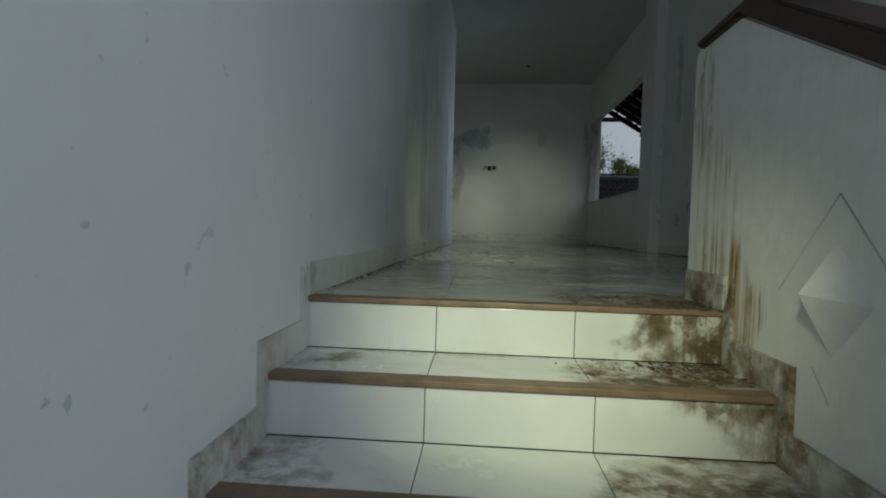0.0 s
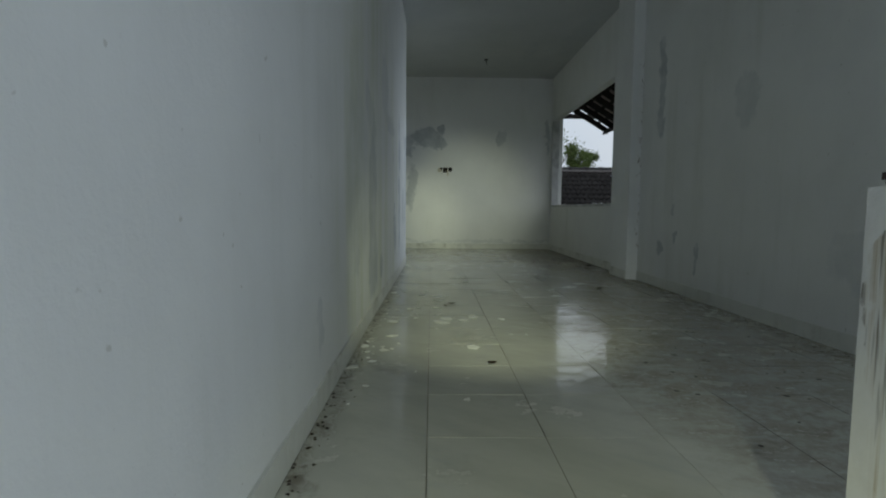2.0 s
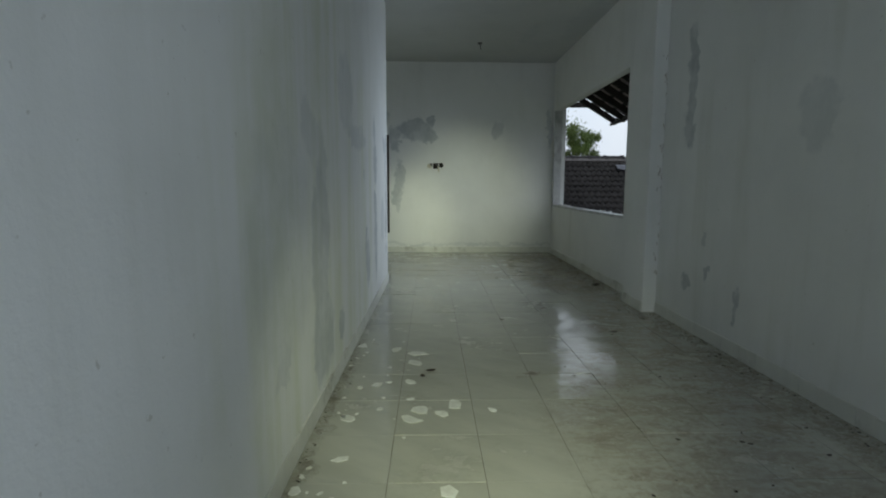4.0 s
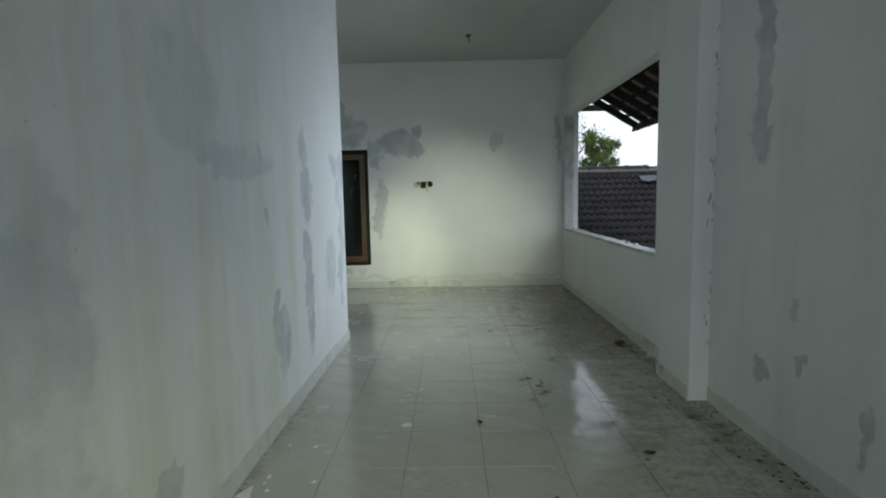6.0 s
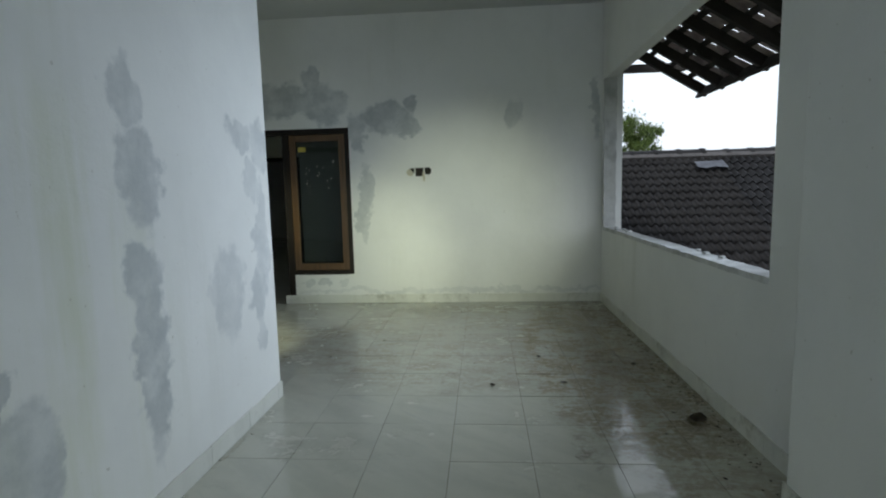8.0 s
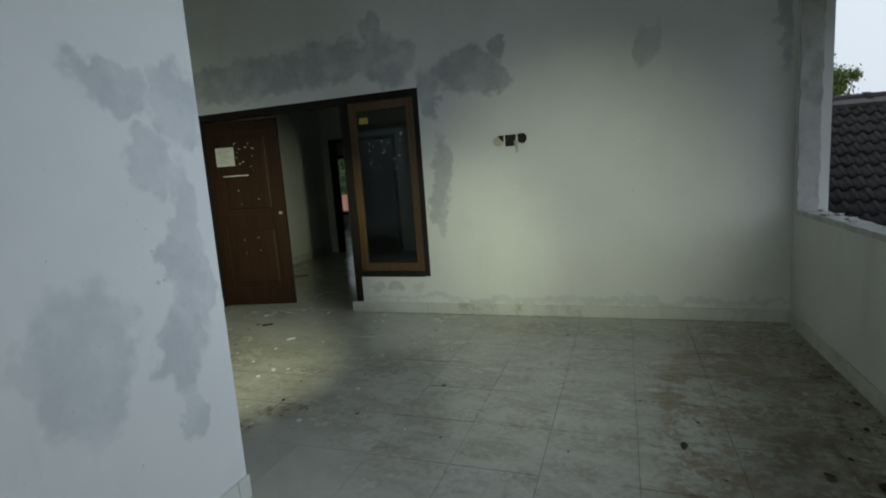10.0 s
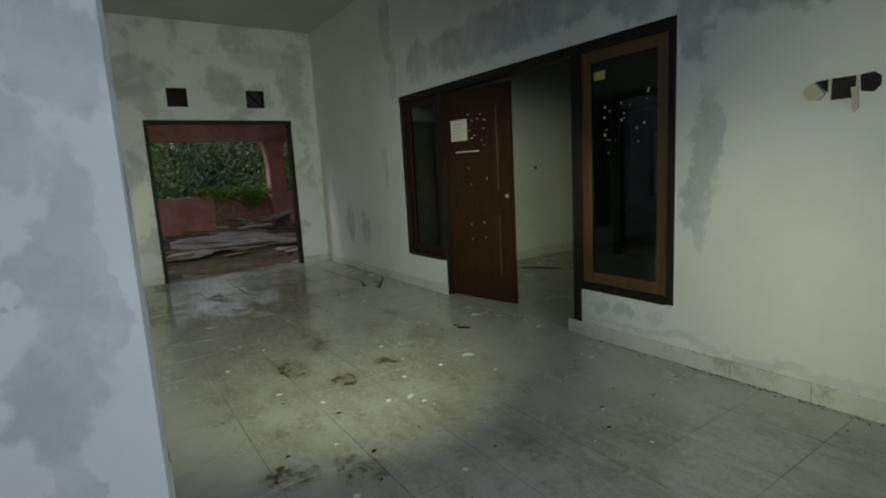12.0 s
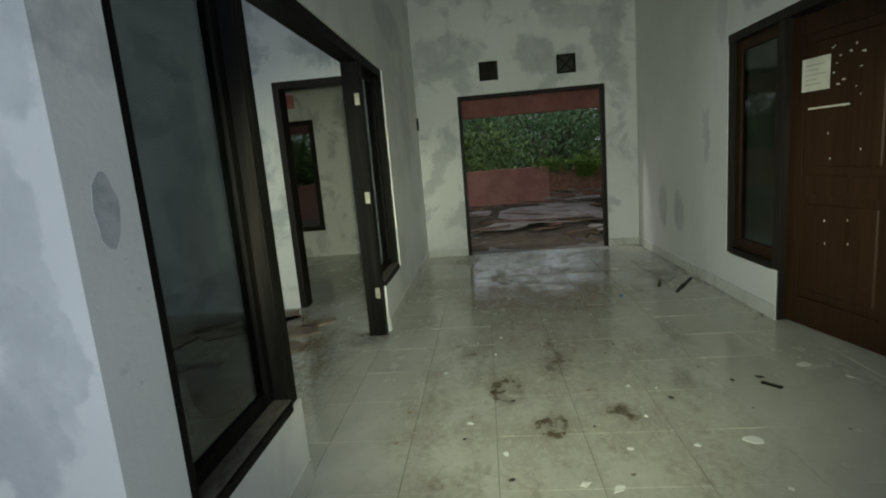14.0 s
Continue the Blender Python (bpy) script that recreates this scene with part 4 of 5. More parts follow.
for k in range(8):
    limb(bm, (0, random.uniform(-0.7, 0.7), 0.0), (random.uniform(0, 0.2), random.uniform(-0.8, 0.8), random.uniform(-0.2, 0.2)), 0.012, 0.004, 5)
part("stems", bm, bark, hang)


def broken_board(x, y, z, lx, ly, yaw, tip, roll, material, label, name="broken_board"):
    n = 9
    pts = []
    for i in range(n):
        a = 2 * math.pi * i / n + random.uniform(-0.2, 0.2)
        cx, cy = math.cos(a), math.sin(a)
        f = 1 / max(abs(cx), abs(cy))
        f *= random.uniform(0.8, 1.0)
        pts.append((cx * f * lx / 2, cy * f * ly / 2))
    ob = part(name, prism(pts, 0, 0.018, "z"), material)
    ob.matrix_basis = Matrix.Translation((x, y, z)) @ Euler((radians(tip), radians(roll), radians(yaw))).to_matrix().to_4x4()
    return tagged(ob, label, "debris", "terrace rubble")


random.seed(5)
for k in range(46):
    x, y = random.uniform(-12.9, -7.2), random.uniform(7.6, 12.4)
    kind = random.random()
    if kind < 0.45:
        broken_board(x, y, random.uniform(-0.01, 0.08), random.uniform(0.7, 1.9), random.uniform(0.08, 0.22), random.uniform(40, 130), random.uniform(-4, 4), random.uniform(-3, 3), rubble_board, "muddy brown splintered board lying on the terrace")
    elif kind < 0.8:
        broken_board(x, y, random.uniform(-0.01, 0.06), random.uniform(0.5, 1.4), random.uniform(0.4, 0.9), random.uniform(0, 180), random.uniform(-5, 5), random.uniform(-4, 4), rubble_sheet, "broken grey cement sheet lying on the terrace", "broken_sheet")
    else:
        broken_board(x, y, random.uniform(0.0, 0.05), random.uniform(0.3, 0.9), random.uniform(0.2, 0.5), random.uniform(0, 180), random.uniform(-8, 8), random.uniform(-6, 6), orange_brick, "rusty brown rubble piece on the terrace", "rubble_piece")
for k in range(9):
    broken_board(random.uniform(-12.8, -11.4), random.uniform(10.4, 12.2), 0.16 + 0.05 * k % 0.2, random.uniform(0.7, 1.4), random.uniform(0.1, 0.5), random.uniform(0, 180), random.uniform(-22, 22), random.uniform(-18, 18), board_wood if k % 2 else concrete, "tilted splintered board on a rubble heap")
broken_board(-10.2, 10.2, 0.05, 2.6, 2.2, 10, 1, 1, rubble_sheet, "large pale cement sheet lying flat on rubble", "broken_sheet")
heap = bmesh.new()
bmesh.ops.create_grid(heap, x_segments=40, y_segments=60, size=0.5)
for v in heap.verts:
    v.co.x, v.co.y = -9.75 + v.co.x * 6.7, 10.0 + v.co.y * 6.5
    e = min(1, (v.co.x + 13.1) * 2, (-6.45 - v.co.x) * 2.2, (13.25 - v.co.y) * 2, (v.co.y - 6.75) * 2)
    v.co.z = -0.045 + max(0, e) * (0.03 + 0.12 * max(0, noise.noise(Vector((v.co.x * 1.4, v.co.y * 1.4, 0)))) + 0.05 * noise.noise(v.co * 6))
ob = part("rubble_dirt", heap, soil)
tagged(ob, "brown dirt and crumbled rubble spread over the terrace", "rubble", kind="stuff")


# ---- door and window sets ----
def sash(parent, x0, x1, z0, z1, y, wood, stile=0.075, depth=0.035, name="sash"):
    """A framed pane across y."""
    s = part(name, boxes((x0, y, z0, x0 + stile, y + depth, z1), (x1 - stile, y, z0, x1, y + depth, z1), bevel=0.004), wood, parent)
    part("rail", boxes((x0 + stile, y + 0.002, z0, x1 - stile, y + depth - 0.002, z0 + stile * 1.1), bevel=0.004), wood, s)
    part("rail", boxes((x0 + stile, y + 0.002, z1 - stile, x1 - stile, y + depth - 0.002, z1), bevel=0.004), wood, s)
    pane = part("pane", boxes((x0 + stile - 0.01, y + depth / 2 - 0.002, z0 + stile - 0.01, x1 - stile + 0.01, y + depth / 2 + 0.002, z1 - stile + 0.01)), glass, s, "dusty dark-tinted glass")
    return s


def panel_door(name, label, width, height, material, hinge, yaw, parent=None):
    """A door leaf from its hinge along +x, 36 mm thick, with two framed panels."""
    d = thing(name, label, "door", kind="structure", at=hinge)
    d.rotation_euler = (0, 0, radians(yaw))
    w, h = width, height
    part("stile", boxes((0, 0, 0.012, 0.11, 0.036, h), bevel=0.003), material, d)
    part("stile", boxes((w - 0.11, 0, 0.012, w, 0.036, h), bevel=0.003), material, d)
    for a, b in ((0.012, 0.2), (0.88, 1.0), (h - 0.12, h)):
        part("rail", boxes((0.11, 0.001, a, w - 0.11, 0.035, b), bevel=0.003), material, d)
    for a, b in ((0.2, 0.88), (1.0, h - 0.12)):
        p = part("panel", boxes((0.105, 0.012, a - 0.005, w - 0.105, 0.024, b + 0.005)), material, d)
        bm = boxes((0.15, 0.004, a + 0.05, w - 0.15, 0.032, b - 0.05))
        bmesh.ops.bevel(bm, geom=bm.edges[:], offset=0.012, segments=1, affect="EDGES")
        part("raised_field", bm, material, p)
    part("knob", boxes((w - 0.07, -0.012, 0.98, w - 0.04, 0.048, 1.01), bevel=0.006), steel, d)
    return d


FY = NORTH + 0.02
north_set = thing("door_1", "dark double-door frame with two glazed side windows", "door frame", kind="structure", at=(0, 0, 0))
part("head", boxes((-3.81, FY - 0.02, 1.985, -0.6, FY + 0.11, 2.05), bevel=0.004), dark_wood, north_set)
for x in (-3.81, -3.125, -1.40, -0.655):
    low = 0.35 if x in (-3.81, -0.655) else 0.0
    part("post", boxes((x, FY - 0.015, low, x + (0.055 if low else 0.08), FY + 0.108, 1.986), bevel=0.004), dark_wood, north_set)
for x0, x1 in ((-3.755, -3.125), (-1.32, -0.655)):
    part("sill", boxes((x0, FY - 0.022, 0.345, x1, FY + 0.105, 0.395), bevel=0.004), dark_wood, north_set)
sash(north_set, -1.318, -0.657, 0.396, 1.984, FY + 0.0, sash_wood)
sash(north_set, -3.753, -3.127, 0.396, 1.984, FY + 0.02, brown_wood)
part("label_sticker", boxes((-1.215, FY - 0.0015 + 0.012, 1.79, -1.125, FY + 0.0135, 1.845)), yellow_label, north_set, "faded yellow paper label on the glass")
random.seed(11)
for k in range(20):
    x, z = random.uniform(-1.16, -0.8), random.uniform(1.3, 1.68)
    bm = bmesh.new()
    bmesh.ops.create_circle(bm, cap_ends=True, segments=7, radius=random.uniform(0.0045, 0.008))
    bmesh.ops.scale(bm, vec=(1, random.uniform(0.8, 1.6), 1), verts=bm.verts)
    for v in bm.verts:
        v.co = Vector((x + v.co.x, FY + 0.0135, z + v.co.y))
    part("paint_dot", bm, chip_white, north_set, "white sticker residue")

leaf = panel_door("door_2", "brown panelled door leaf standing ajar with a paper notice", 0.80, 1.975, brown_wood, (-3.05, FY + 0.03, 0.0), 11)
part("notice", boxes((0.095, -0.003, 1.515, 0.3, -0.0005, 1.71)), paper, leaf, "white printed paper notice")
for k in range(5):
    part("text_line", boxes((0.12, -0.0045, 1.665 - k * 0.028, 0.12 + (0.14, 0.1, 0.15, 0.09, 0.12)[k], -0.0032, 1.67 - k * 0.028)), ink, leaf)
for k in range(16):
    x, z = random.uniform(0.3, 0.52), random.uniform(1.38, 1.75)
    w, h = random.uniform(0.006, 0.024), random.uniform(0.004, 0.012)
    part("paper_scrap", boxes((x, -0.0025, z, x + w, -0.0005, z + h)), paper, leaf)
part("paper_scrap", boxes((0.15, -0.0025, 1.405, 0.44, -0.0005, 1.416)), paper, leaf, "torn paper strip")
for k, (x, z) in enumerate(((0.3, 0.72), (0.46, 0.74), (0.31, 0.58), (0.47, 0.6), (0.32, 1.1), (0.52, 1.15), (0.3, 1.25))):
    part("paint_dot", boxes((x, -0.0025, z, x + 0.006, -0.0005, z + 0.012)), chip_white, leaf)

SY = SOUTH - 0.075
south_set = thing("door_3", "worn dark double-door frame with glazed side windows", "door frame", kind="structure")
part("head", boxes((-4.0, SY - 0.07, 2.02, -0.592, SY + 0.06, 2.09), bevel=0.004), worn_wood, south_set)
for x0, x1, low in ((-0.645, -0.592, 0.37), (-1.37, -1.28, 0.0), (-3.26, -3.16, 0.0), (-4.0, -3.94, 0.37)):
    part("post", boxes((x0, SY - 0.07, low, x1, SY + 0.06, 2.021), bevel=0.008), worn_wood, south_set)
for x0, x1 in ((-1.28, -0.64), (-3.94, -3.26)):
    part("sill", boxes((x0, SY - 0.075, 0.36, x1, SY + 0.078, 0.40), bevel=0.006), worn_wood, south_set)
    part("sill_top", boxes((x0, SY - 0.07, 0.4005, x1, SY + 0.07, 0.409), bevel=0.002), dusty_sill, south_set, "dusty grey worn sill top")
sash(south_set, -1.278, -0.642, 0.411, 2.019, SY - 0.03, worn_wood, 0.05)
sash(south_set, -3.938, -3.262, 0.411, 2.019, SY - 0.03, worn_wood, 0.05)
for z in (0.3, 1.02, 1.72):
    part("hinge", boxes((-3.161, SY + 0.012, z, -3.155, SY + 0.045, z + 0.08), bevel=0.0015), steel, south_set, "pale bare hinge plate")

west_frame = thing("door_4", "thin dark frame round the open terrace doorway", "door frame", kind="structure")
part("head", boxes((WEST - 0.1, 8.62, 2.015, WEST + 0.012, 10.46, 2.06), bevel=0.003), dark_wood, west_frame)
for y in (8.62, 10.415):
    part("post", boxes((WEST - 0.1, y, 0.0, WEST + 0.012, y + 0.045, 2.016), bevel=0.003), dark_wood, west_frame)
for k, y in enumerate((8.92, 9.885)):
    vent = thing("air_vent", "square dark wall vent above the terrace doorway", "vent", "vents over the doorway", at=(WEST, y, 2.225))
    for d in ((-0.06, 0, 0, 0.008, 0.02, 0.23), (-0.06, 0.215, 0, 0.008, 0.235, 0.23), (-0.06, 0.02, 0, 0.008, 0.215, 0.02), (-0.06, 0.02, 0.21, 0.008, 0.215, 0.23)):
        part("frame", boxes(d), dark_wood, vent)
    # added plate: near black for shade inside, paler grey for light showing through
    part("backing", boxes((-0.12, 0.0, 0.0, -0.1, 0.235, 0.23)), mortar if k else dark_part_and_hole, vent)
    for s in (1, -1):
        bm = boxes((-0.05, -0.15, -0.012, -0.03, 0.15, 0.012))
        ob = part("cross_bar", bm, dark_wood, vent)
        ob.matrix_basis = Matrix.Translation((0, 0.117, 0.115)) @ Matrix.Rotation(s * radians(45), 4, "X") if k else Matrix.Translation((0.01 * s, 0.117, 0.115)) @ Matrix.Rotation(radians(90 * (s > 0)), 4, "X")

# side room frames
room_frame = thing("door_5", "dark frame of an inner doorway", "door frame", kind="structure")
for d in ((-4.26, 7.06, 2.03, -4.09, 7.86, 2.09), (-4.26, 7.06, 0, -4.09, 7.12, 2.031), (-4.26, 7.8, 0, -4.09, 7.86, 2.031)):
    part("post", boxes(d, bevel=0.004), dark_wood, room_frame)
far_window = thing("window_2", "tall narrow window with a dark wooden frame", "window", kind="structure")
for d in ((-7.1, 5.75, 1.95, -6.98, 6.46, 2.02), (-7.1, 5.75, 0.39, -6.98, 6.46, 0.46), (-7.1, 6.39, 0.46, -6.98, 6.46, 1.951), (-7.1, 5.75, 0.46, -6.98, 5.82, 1.951), (-7.1, 5.82, 1.2, -6.98, 6.39, 1.201)):
    part("window_frame", boxes(d), dark_wood, far_window)
part("pane", boxes((-7.05, 5.82, 0.46, -7.046, 6.39, 1.95)), glass, far_window)
back_frame = thing("door_6", "dark frame of an inner doorway", "door frame", kind="structure")
for d in ((-3.81, 14.59, 1.94, -2.53, 14.76, 2.0), (-3.81, 14.59, 0, -3.75, 14.76, 1.941), (-2.59, 14.59, 0, -2.53, 14.76, 1.941)):
    part("post", boxes(d, bevel=0.004), dark_wood, back_frame)
back_window = thing("window_3", "narrow window with a dark wooden frame", "window", kind="structure")
for d in ((-6.97, 19.985, 1.9, -6.13, 20.1, 2.0), (-6.97, 19.985, 0.27, -6.13, 20.1, 0.37), (-6.97, 19.985, 0.37, -6.85, 20.1, 1.901), (-6.25, 19.985, 0.37, -6.13, 20.1, 1.901)):
    part("window_frame", boxes(d), dark_wood, back_window)
outer_wall = part("garden_wall", boxes((-13.62, 17.0, -4.0, -13.45, 30.0, 0.75), (-13.45, 24.0, -4.0, 3.0, 24.17, 0.72)), pink_paint)
tagged(outer_wall, "faded pink rendered garden wall", "wall", kind="structure")

switch = part("switch_box", boxes((-6.19, SOUTH, 1.68, -6.1, SOUTH + 0.02, 1.83), bevel=0.004), dark_part_and_hole)
tagged(switch, "small dark switch box on the mottled wall", "switch")
# a raised plate; the empty hole's shade is in its colour
spot = part("switch_hole", boxes((-3.951, 12.965, 1.195, -3.945, 13.005, 1.235), bevel=0.002), mortar)
tagged(spot, "small dull plate coloured as an empty switch hole in the white wall", "switch")
hook = thing("ceiling_hook", "rusty lamp hook with a stub of cable", "hook", at=(0.85, 9.65, CEIL))
part("rose", boxes((-0.03, -0.03, -0.014, 0.03, 0.03, 0.0), bevel=0.006), mortar, hook)
bm = bmesh.new()
limb(bm, (0, 0, -0.012), (0.012, 0.006, -0.09), 0.006, 0.004, 6)
part("cable_stub", bm, dark_part_and_hole, hook)

# socket holes in the north wall: flat raised plates, the holes' shade in their colour
sockets = thing("socket_boxes", "three broken-out socket holes in the white wall", "socket", at=(0.17, NORTH, 1.52))
part("box_rim", boxes((-0.005, -0.006, -0.045, 0.085, -0.002, 0.05)), dark_part_and_hole, sockets, "flat dark plate for the shade in an empty socket box")
part("box_rim", prism([(0.1 + 0.03 * 0, 0.05), (0.15, 0.055), (0.175, 0.035), (0.175, -0.005), (0.15, -0.03), (0.105, -0.02)], -0.006, -0.002, "y"), dark_part_and_hole, sockets, "flat dark plate for the shade in a broken socket hole")
part("box_rim", prism([(-0.07, 0.045), (-0.02, 0.05), (-0.02, -0.01), (-0.05, 0.02)], -0.006, -0.002, "y"), dark_part_and_hole, sockets)
part("loose_cover", prism([(-0.1, 0.025), (-0.07, 0.04), (-0.05, 0.02), (-0.025, -0.015), (-0.05, -0.04), (-0.09, -0.035), (-0.11, 0.0)], -0.02, -0.007, "y"), plastic_cream, sockets, "crumbling cream plaster collar")
part("hanging_strip", prism([(0.07, -0.0), (0.095, -0.0), (0.105, -0.09), (0.085, -0.11)], -0.016, -0.008, "y"), plastic_cream, sockets)


# ---- loose litter ----
def flake(x, y, s, material, label, name, category, group):
    n = random.randint(5, 8)
    pts = []
    for i in range(n):
        a = 2 * math.pi * i / n + random.uniform(-0.3, 0.3)
        r = s * random.uniform(0.5, 1.0)
        pts.append((math.cos(a) * r, math.sin(a) * r * 0.7))
    ob = part(name, prism(pts, 0.0005, 0.0035, "z"), material)
    ob.matrix_basis = Matrix.Translation((x, y, 0.001)) @ Matrix.Rotation(random.uniform(0, 6.28), 4, "Z")
    return tagged(ob, label, category, group)


def leaf_litter(x, y, s):
    bm = bmesh.new()
    cols = []
    for i in range(6):
        t = i / 5
        w = math.sin(math.pi * min(1, t * 0.95 + 0.03)) ** 0.8 * s * 0.32 + 0.001
        z = 0.002 + 0.5 * s * (t - 0.5) ** 2
        cols.append([bm.verts.new((s * (t - 0.5), -w, z + 0.3 * w)), bm.verts.new((s * (t - 0.5), 0, z)), bm.verts.new((s * (t - 0.5), w, z + 0.3 * w))])
    for a, b in zip(cols, cols[1:]):
        for i in range(2):
            bm.faces.new([a[i], a[i + 1], b[i + 1], b[i]])
    ob = part("dead_leaf", bm, dead_leaf)
    ob.matrix_basis = Matrix.Translation((x, y, 0.001)) @ Matrix.Rotation(random.uniform(0, 6.28), 4, "Z")
    return tagged(ob, "dry curled brown leaf on the floor tiles", "leaf", "dead leaves on the floor")


random.seed(21)
for k in range(46):
    y = random.triangular(2.4, 6.4, 4.6)
    x = LEFT + 0.05 + abs(random.gauss(0, 0.2))
    flake(x, y, random.uniform(0.006, 0.03), chip_white, "white paint chip fallen on the tiles", "paint_chip", "paint chip", "paint chips by the wall")
for x, y, s in ((0.01, 5.09, 0.06), (0.03, 5.28, 0.07), (0.25, 4.42, 0.06), (0.06, 4.35, 0.055), (0.02, 4.23, 0.06), (0.18, 4.3, 0.04), (-0.31, 4.26, 0.045), (-0.27, 3.86, 0.04), (-0.3, 3.54, 0.035),
                (-0.41, 3.62, 0.04), (0.19, 3.61, 0.05), (-0.42, 3.24, 0.035), (0.45, 4.34, 0.035), (-0.13, 5.36, 0.05), (-0.2, 4.7, 0.05), (-0.38, 5.46, 0.05), (0.0, 4.74, 0.04), (0.32, 6.16, 0.035)):
    flake(x, y, s * 1.3, chip_white, "large white paint flake lying on the tiles", "paint_chip", "paint chip", "paint chips by the wall")
for x, y, s in ((-1.55, 9.97, 0.06), (-1.25, 9.33, 0.045), (-1.28, 9.21, 0.03), (-1.78, 8.75, 0.025), (-1.51, 8.91, 0.025), (-1.15, 9.36, 0.025), (-3.84, 10.02, 0.03), (-1.67, 10.75, 0.03), (-2.3, 10.6, 0.05),
                (-4.9, 10.2, 0.08), (-4.5, 9.4, 0.04), (-0.6, 8.7, 0.025)):
    flake(x, y, s, chip_white, "white paint chip fallen on the tiles", "paint_chip", "paint chip", "scattered paint chips")
for k in range(70):
    x, y = random.uniform(-5.8, 0.4), random.uniform(8.25, 10.75)
    flake(x, y, random.uniform(0.006, 0.02), chip_white if k % 3 else chip_tan, "small paint chip on the hall tiles" if k % 3 else "small crumb of brown plaster on the hall tiles", "paint_chip", "paint chip", "scattered paint chips")
for k in range(120):
    if random.random() < 0.7:
        x, y = min(EAST, 2.24) - 0.02 - abs(random.gauss(0, 0.14)), random.uniform(2.2, 10.6)
        if 6.4 < y < 7.0:
            x -= 0.13
    else:
        x, y = random.uniform(-4.5, 2.0), random.uniform(8.4, 10.5)
    leaf_litter(x, y, random.uniform(0.012, 0.035))
for k in range(70):
    leaf_litter(random.uniform(0.95, 2.18), random.triangular(2.2, 6.2, 3.0), random.uniform(0.008, 0.028))
for x, y, s in ((0.75, 6.18, 0.045), (0.26, 3.31, 0.05), (2.1, 7.75, 0.14), (1.61, 5.78, 0.07), (0.12, 4.92, 0.07), (0.07, 4.83, 0.05), (1.34, 8.84, 0.05), (0.97, 8.25, 0.05), (1.45, 8.3, 0.05), (2.01, 8.67, 0.06), (1.85, 8.71, 0.05), (-2.15, 10.29, 0.05)):
    leaf_litter(x, y, s)
for x, y, l, a in ((-4.15, 10.66, 0.42, 148), (-4.0, 10.55, 0.3, 150), (-4.2, 10.44, 0.26, 160), (-3.3, 12.4, 0.5, 30), (-2.05, 10.3, 0.1, 40)):
    ob = part("wood_scrap", boxes((-l / 2, -0.013, 0.0, l / 2, 0.013, 0.01), bevel=0.004), dark_wood)
    ob.matrix_basis = pose(x, y, 0.003, 0, 0, a)
    tagged(ob, "short dark splinter of wood on the tiles", "wood scrap", "wood scraps on the floor")
ob = part("bottle_cap", boxes((-0.02, -0.015, 0, 0.02, 0.015, 0.012), bevel=0.005), blue_plastic)
ob.matrix_basis = pose(-3.86, 10.01, 0.001, 0, 0, 30)
tagged(ob, "small blue plastic scrap on the tiles", "scrap")
for k in range(10):
    ob = part("plaster_crumb", boxes((-0.02, -0.015, 0, 0.02, 0.015, 0.014), bevel=0.004), raw_plaster)
    ob.matrix_basis = pose(random.uniform(2.28, 2.36), random.uniform(8.0, 10.6), 0.862, 0, 0, random.uniform(0, 180))
    tagged(ob, "crumb of grey plaster on the window sill", "plaster crumb", "crumbs on the sill")
for k in range(22):
    x, y = random.uniform(-3.9, -1.2), random.uniform(4.2, 7.4)
    ob = broken_board(x, y, -0.004, random.uniform(0.3, 1.2), random.uniform(0.1, 0.5), random.uniform(0, 180), 0, 0, board_wood if k % 2 else concrete, "broken board lying in the side room")
    ob["group"] = "side room rubble"

random.seed(27)
for k in range(34):
    z = random.choice((0.35, 0.6, 0.95, 1.3, 1.5, 1.9, 2.2)) + random.gauss(0, 0.08)
    x, w, h = 2.246 - abs(random.gauss(0.0, 0.02)), random.uniform(0.0012, 0.003), random.uniform(0.008, 0.05)
    lean = random.uniform(-0.3, 0.3)
    left, right = [], []
    for i in range(6):
        v = z + h * (i / 5 - 0.5)
        u = min(2.249, x + lean * (v - z) + random.uniform(-0.002, 0.002))
        left.append((u - w * random.uniform(0.3, 1.0), v))
        right.append((u + w * random.uniform(0.3, 1.0), v))
    ob = part("plaster_chip", prism(left + right[::-1], 6.4675, 6.4705, "y"), chip_tan)
    tagged(ob, "thin brown flaked crack in the pillar plaster", "chip", "chips on the pillar")

# crumbs of dirt swept against the wall bases
random.seed(31)
verts, faces = [], []
for k in range(1500):
    run = random.random()
    if run < 0.3:
        x, y = 2.24 - abs(random.gauss(0.02, 0.05)), random.uniform(1.9, 10.8)
        x -= 0.12 if 6.4 < y < 7.0 else 0.0
    elif run < 0.45:
        x, y = LEFT + 0.014 + abs(random.gauss(0, 0.03)), random.uniform(1.6, 8.0)
    elif run < 0.8:
        x, y = random.uniform(-1.2, 2.2), NORTH - 0.014 - abs(random.gauss(0, 0.02))
    else:
        x, y = random.uniform(-6.2, -3.1), NORTH - 0.014 - abs(random.gauss(0, 0.04))
    s, a = random.uniform(0.002, 0.008), random.uniform(0, 6.28)
    i = len(verts)
    z = 0.0005
    if 0.45 < run < 0.8 and random.random() < 0.5:  # some lie on the skirting's ledge
        y, z, s = NORTH - 0.005, 0.1, s * 0.6
    verts += [(x + s * math.cos(a + t) * 1.3, y + s * math.sin(a + t), z) for t in (0, 2.1, 4.2)] + [(x, y, z + s * 0.7)]
    faces += [(i, i + 1, i + 3), (i + 1, i + 2, i + 3), (i + 2, i, i + 3)]
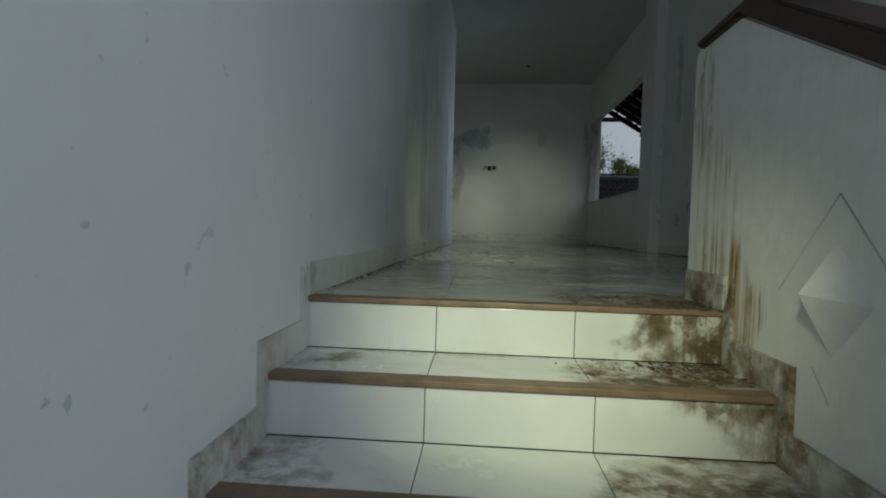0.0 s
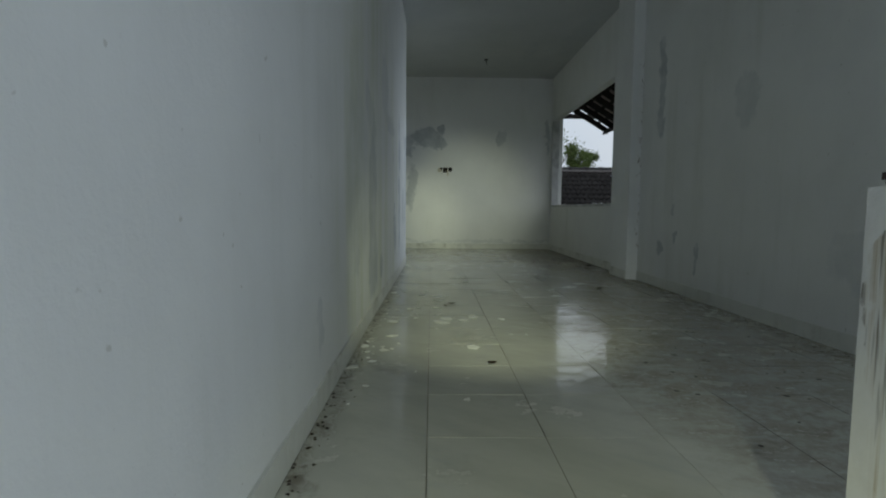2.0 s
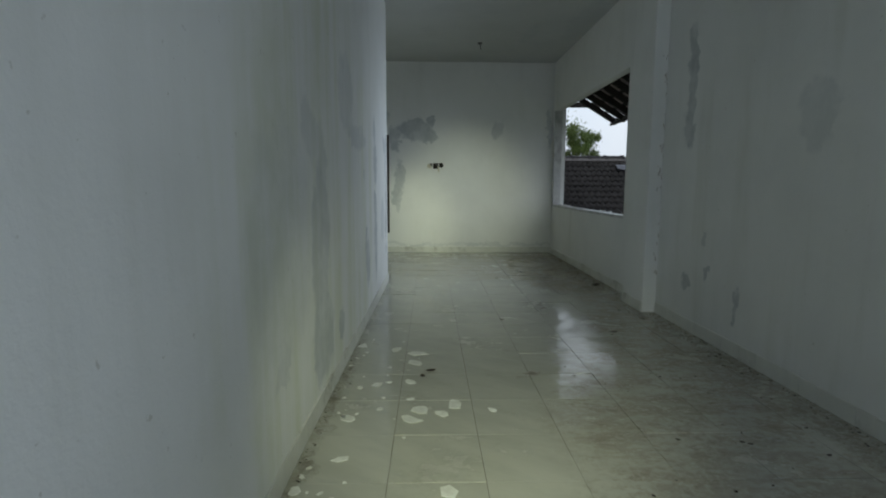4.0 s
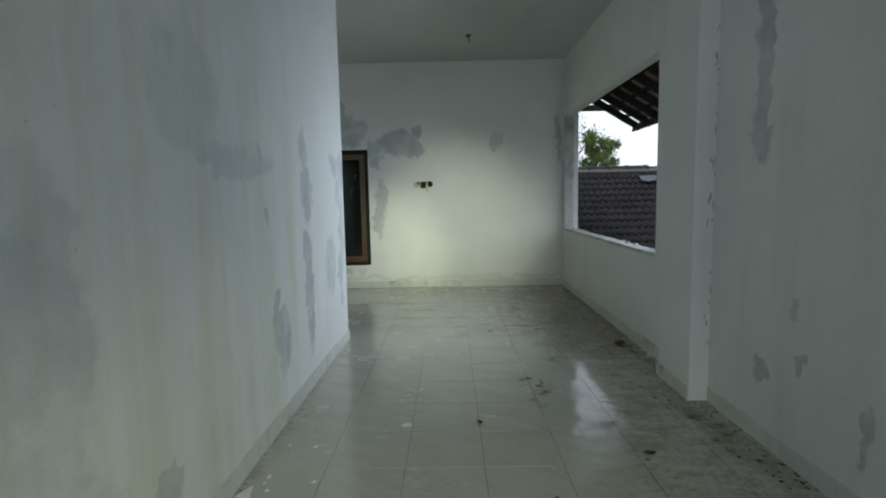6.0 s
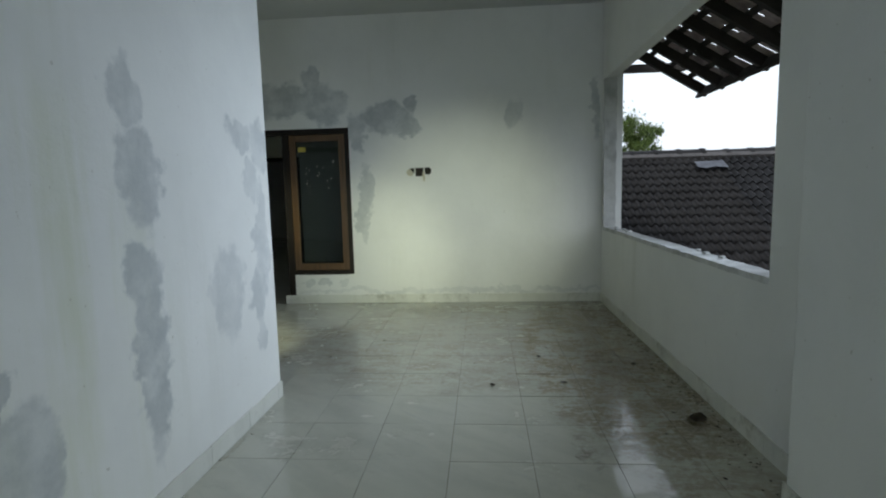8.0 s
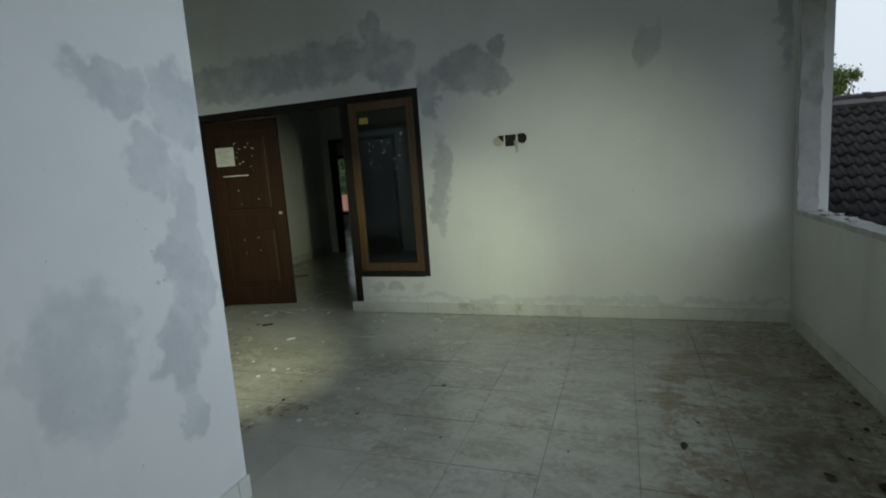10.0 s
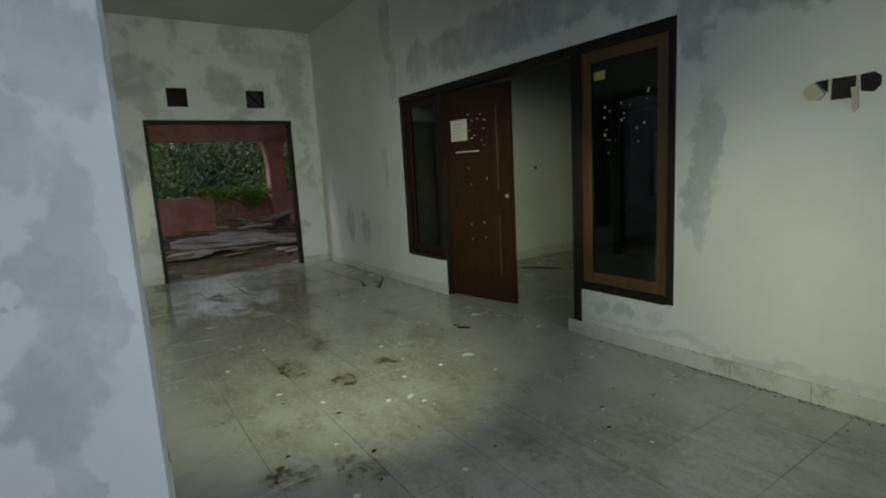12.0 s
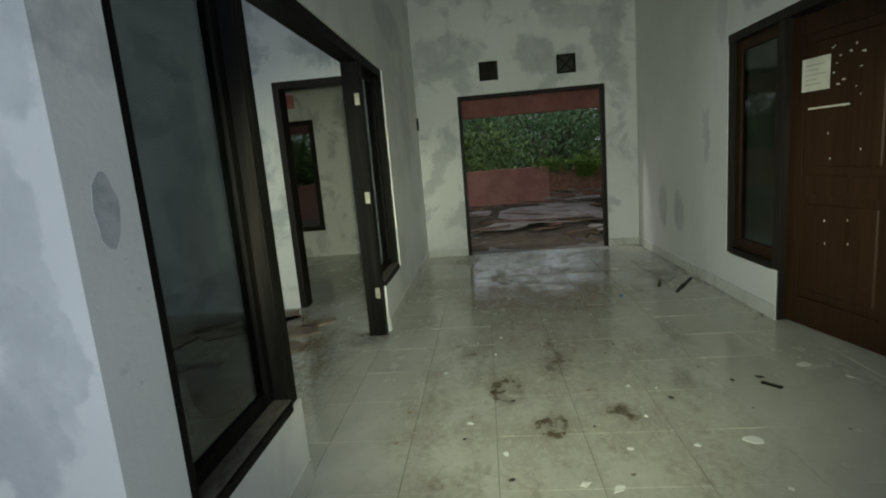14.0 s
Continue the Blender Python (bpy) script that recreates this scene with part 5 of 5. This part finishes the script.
me = bpy.data.meshes.new("floor_crumbs")
me.from_pydata(verts, [], faces)
me.materials.append(dead_leaf)
tagged(new("floor_crumbs", me), "dark crumbs of dirt gathered along the wall bases", "dirt", kind="stuff")

# crusts of dried mud at the muddy side of the stairs
random.seed(35)
verts, faces = [], []
for k in range(520):
    if random.random() < 0.5:
        x, y, z = 0.735 - abs(random.gauss(0, 0.13)), 1.44 + abs(random.gauss(0.02, 0.12)), 0.001
    else:
        x, y, z = 0.735 - abs(random.gauss(0, 0.17)), 1.44 - abs(random.gauss(0, 0.1)), -RISE
        if y < 1.23:
            continue
    sz, a = random.uniform(0.002, 0.011) * (1.0 if x > 0.5 else 0.6), random.uniform(0, 6.28)
    i, n = len(verts), 6
    verts += [(x + sz * math.cos(a + 6.283 * j / n) * random.uniform(0.7, 1.5), y + sz * math.sin(a + 6.283 * j / n) * random.uniform(0.6, 1.2), z - 0.001) for j in range(n)]
    verts.append((x, y, z + sz * random.uniform(0.2, 0.5)))
    faces += [(i + j, i + (j + 1) % n, i + n) for j in range(n)]
me = bpy.data.meshes.new("mud_crust")
me.from_pydata(verts, [], faces)
me.materials.append(soil)
tagged(new("mud_crust", me), "dark dried mud crumbs beside the stair parapet", "mud", kind="stuff")

# ---- floor tiles ----
GX, GY, P = 0.345, 8.875, 0.4
full = bpy.data.meshes.new("floor_tile")
bm = boxes((-P / 2 + 0.0015, -P / 2 + 0.0015, -0.006, P / 2 - 0.0015, P / 2 - 0.0015, 0.0))
bm.to_mesh(full)
bm.free()
full.materials.append(floor_tile)
random.seed(3)
for x_lo, x_hi, y_lo, y_hi in ((-0.455, 2.262, 1.5, NORTH), (WEST, -0.455, SOUTH - 0.15, NORTH + 0.15)):
    i0, i1 = math.floor((x_lo - GX) / P), math.ceil((x_hi - GX) / P)
    j0, j1 = math.floor((y_lo - GY) / P), math.ceil((y_hi - GY) / P)
    for i in range(i0, i1):
        for j in range(j0, j1):
            a, b = max(GX + i * P, x_lo), min(GX + (i + 1) * P, x_hi)
            c, d = max(GY + j * P, y_lo), min(GY + (j + 1) * P, y_hi)
            if b - a < 0.02 or d - c < 0.02:
                continue
            if b - a > P - 0.001 and d - c > P - 0.001:
                ob = new("floor_tile", full)
            else:
                u, v = (b - a) / 2 - 0.0015, (d - c) / 2 - 0.0015
                ob = part("floor_tile", boxes((-u, -v, -0.006, u, v, 0.0)), floor_tile)
            ob.parent = floor
            ob.location = ((a + b) / 2, (c + d) / 2, random.uniform(-0.0001, 0.0001))
            ob.rotation_euler = (random.uniform(-0.006, 0.006), random.uniform(-0.006, 0.006), 0)
verts, faces = [], []
for x_lo, x_hi, y_lo, y_hi in ((-7.0, -0.625, 3.0, SOUTH - 0.15), (-6.25, 1.6, NORTH + 0.15, 20.0), (-8.0, -6.25, 14.75, 20.0)):
    i0, i1 = math.floor((x_lo - GX) / P), math.ceil((x_hi - GX) / P)
    j0, j1 = math.floor((y_lo - GY) / P), math.ceil((y_hi - GY) / P)
    for i in range(i0, i1):
        for j in range(j0, j1):
            a, b = max(GX + i * P, x_lo) + 0.0015, min(GX + (i + 1) * P, x_hi) - 0.0015
            c, d = max(GY + j * P, y_lo) + 0.0015, min(GY + (j + 1) * P, y_hi) - 0.0015
            k, h = len(verts), random.uniform(-0.003, -0.001)
            verts += [(a, c, h), (b, c, h), (b, d, h), (a, d, h)]
            faces.append((k, k + 1, k + 2, k + 3))
me = bpy.data.meshes.new("room_tiles")
me.from_pydata(verts, [], faces)
me.materials.append(floor_tile)
rest = new("room_tiles", me)
rest.parent = floor_rooms
rest["kind"] = "stuff"
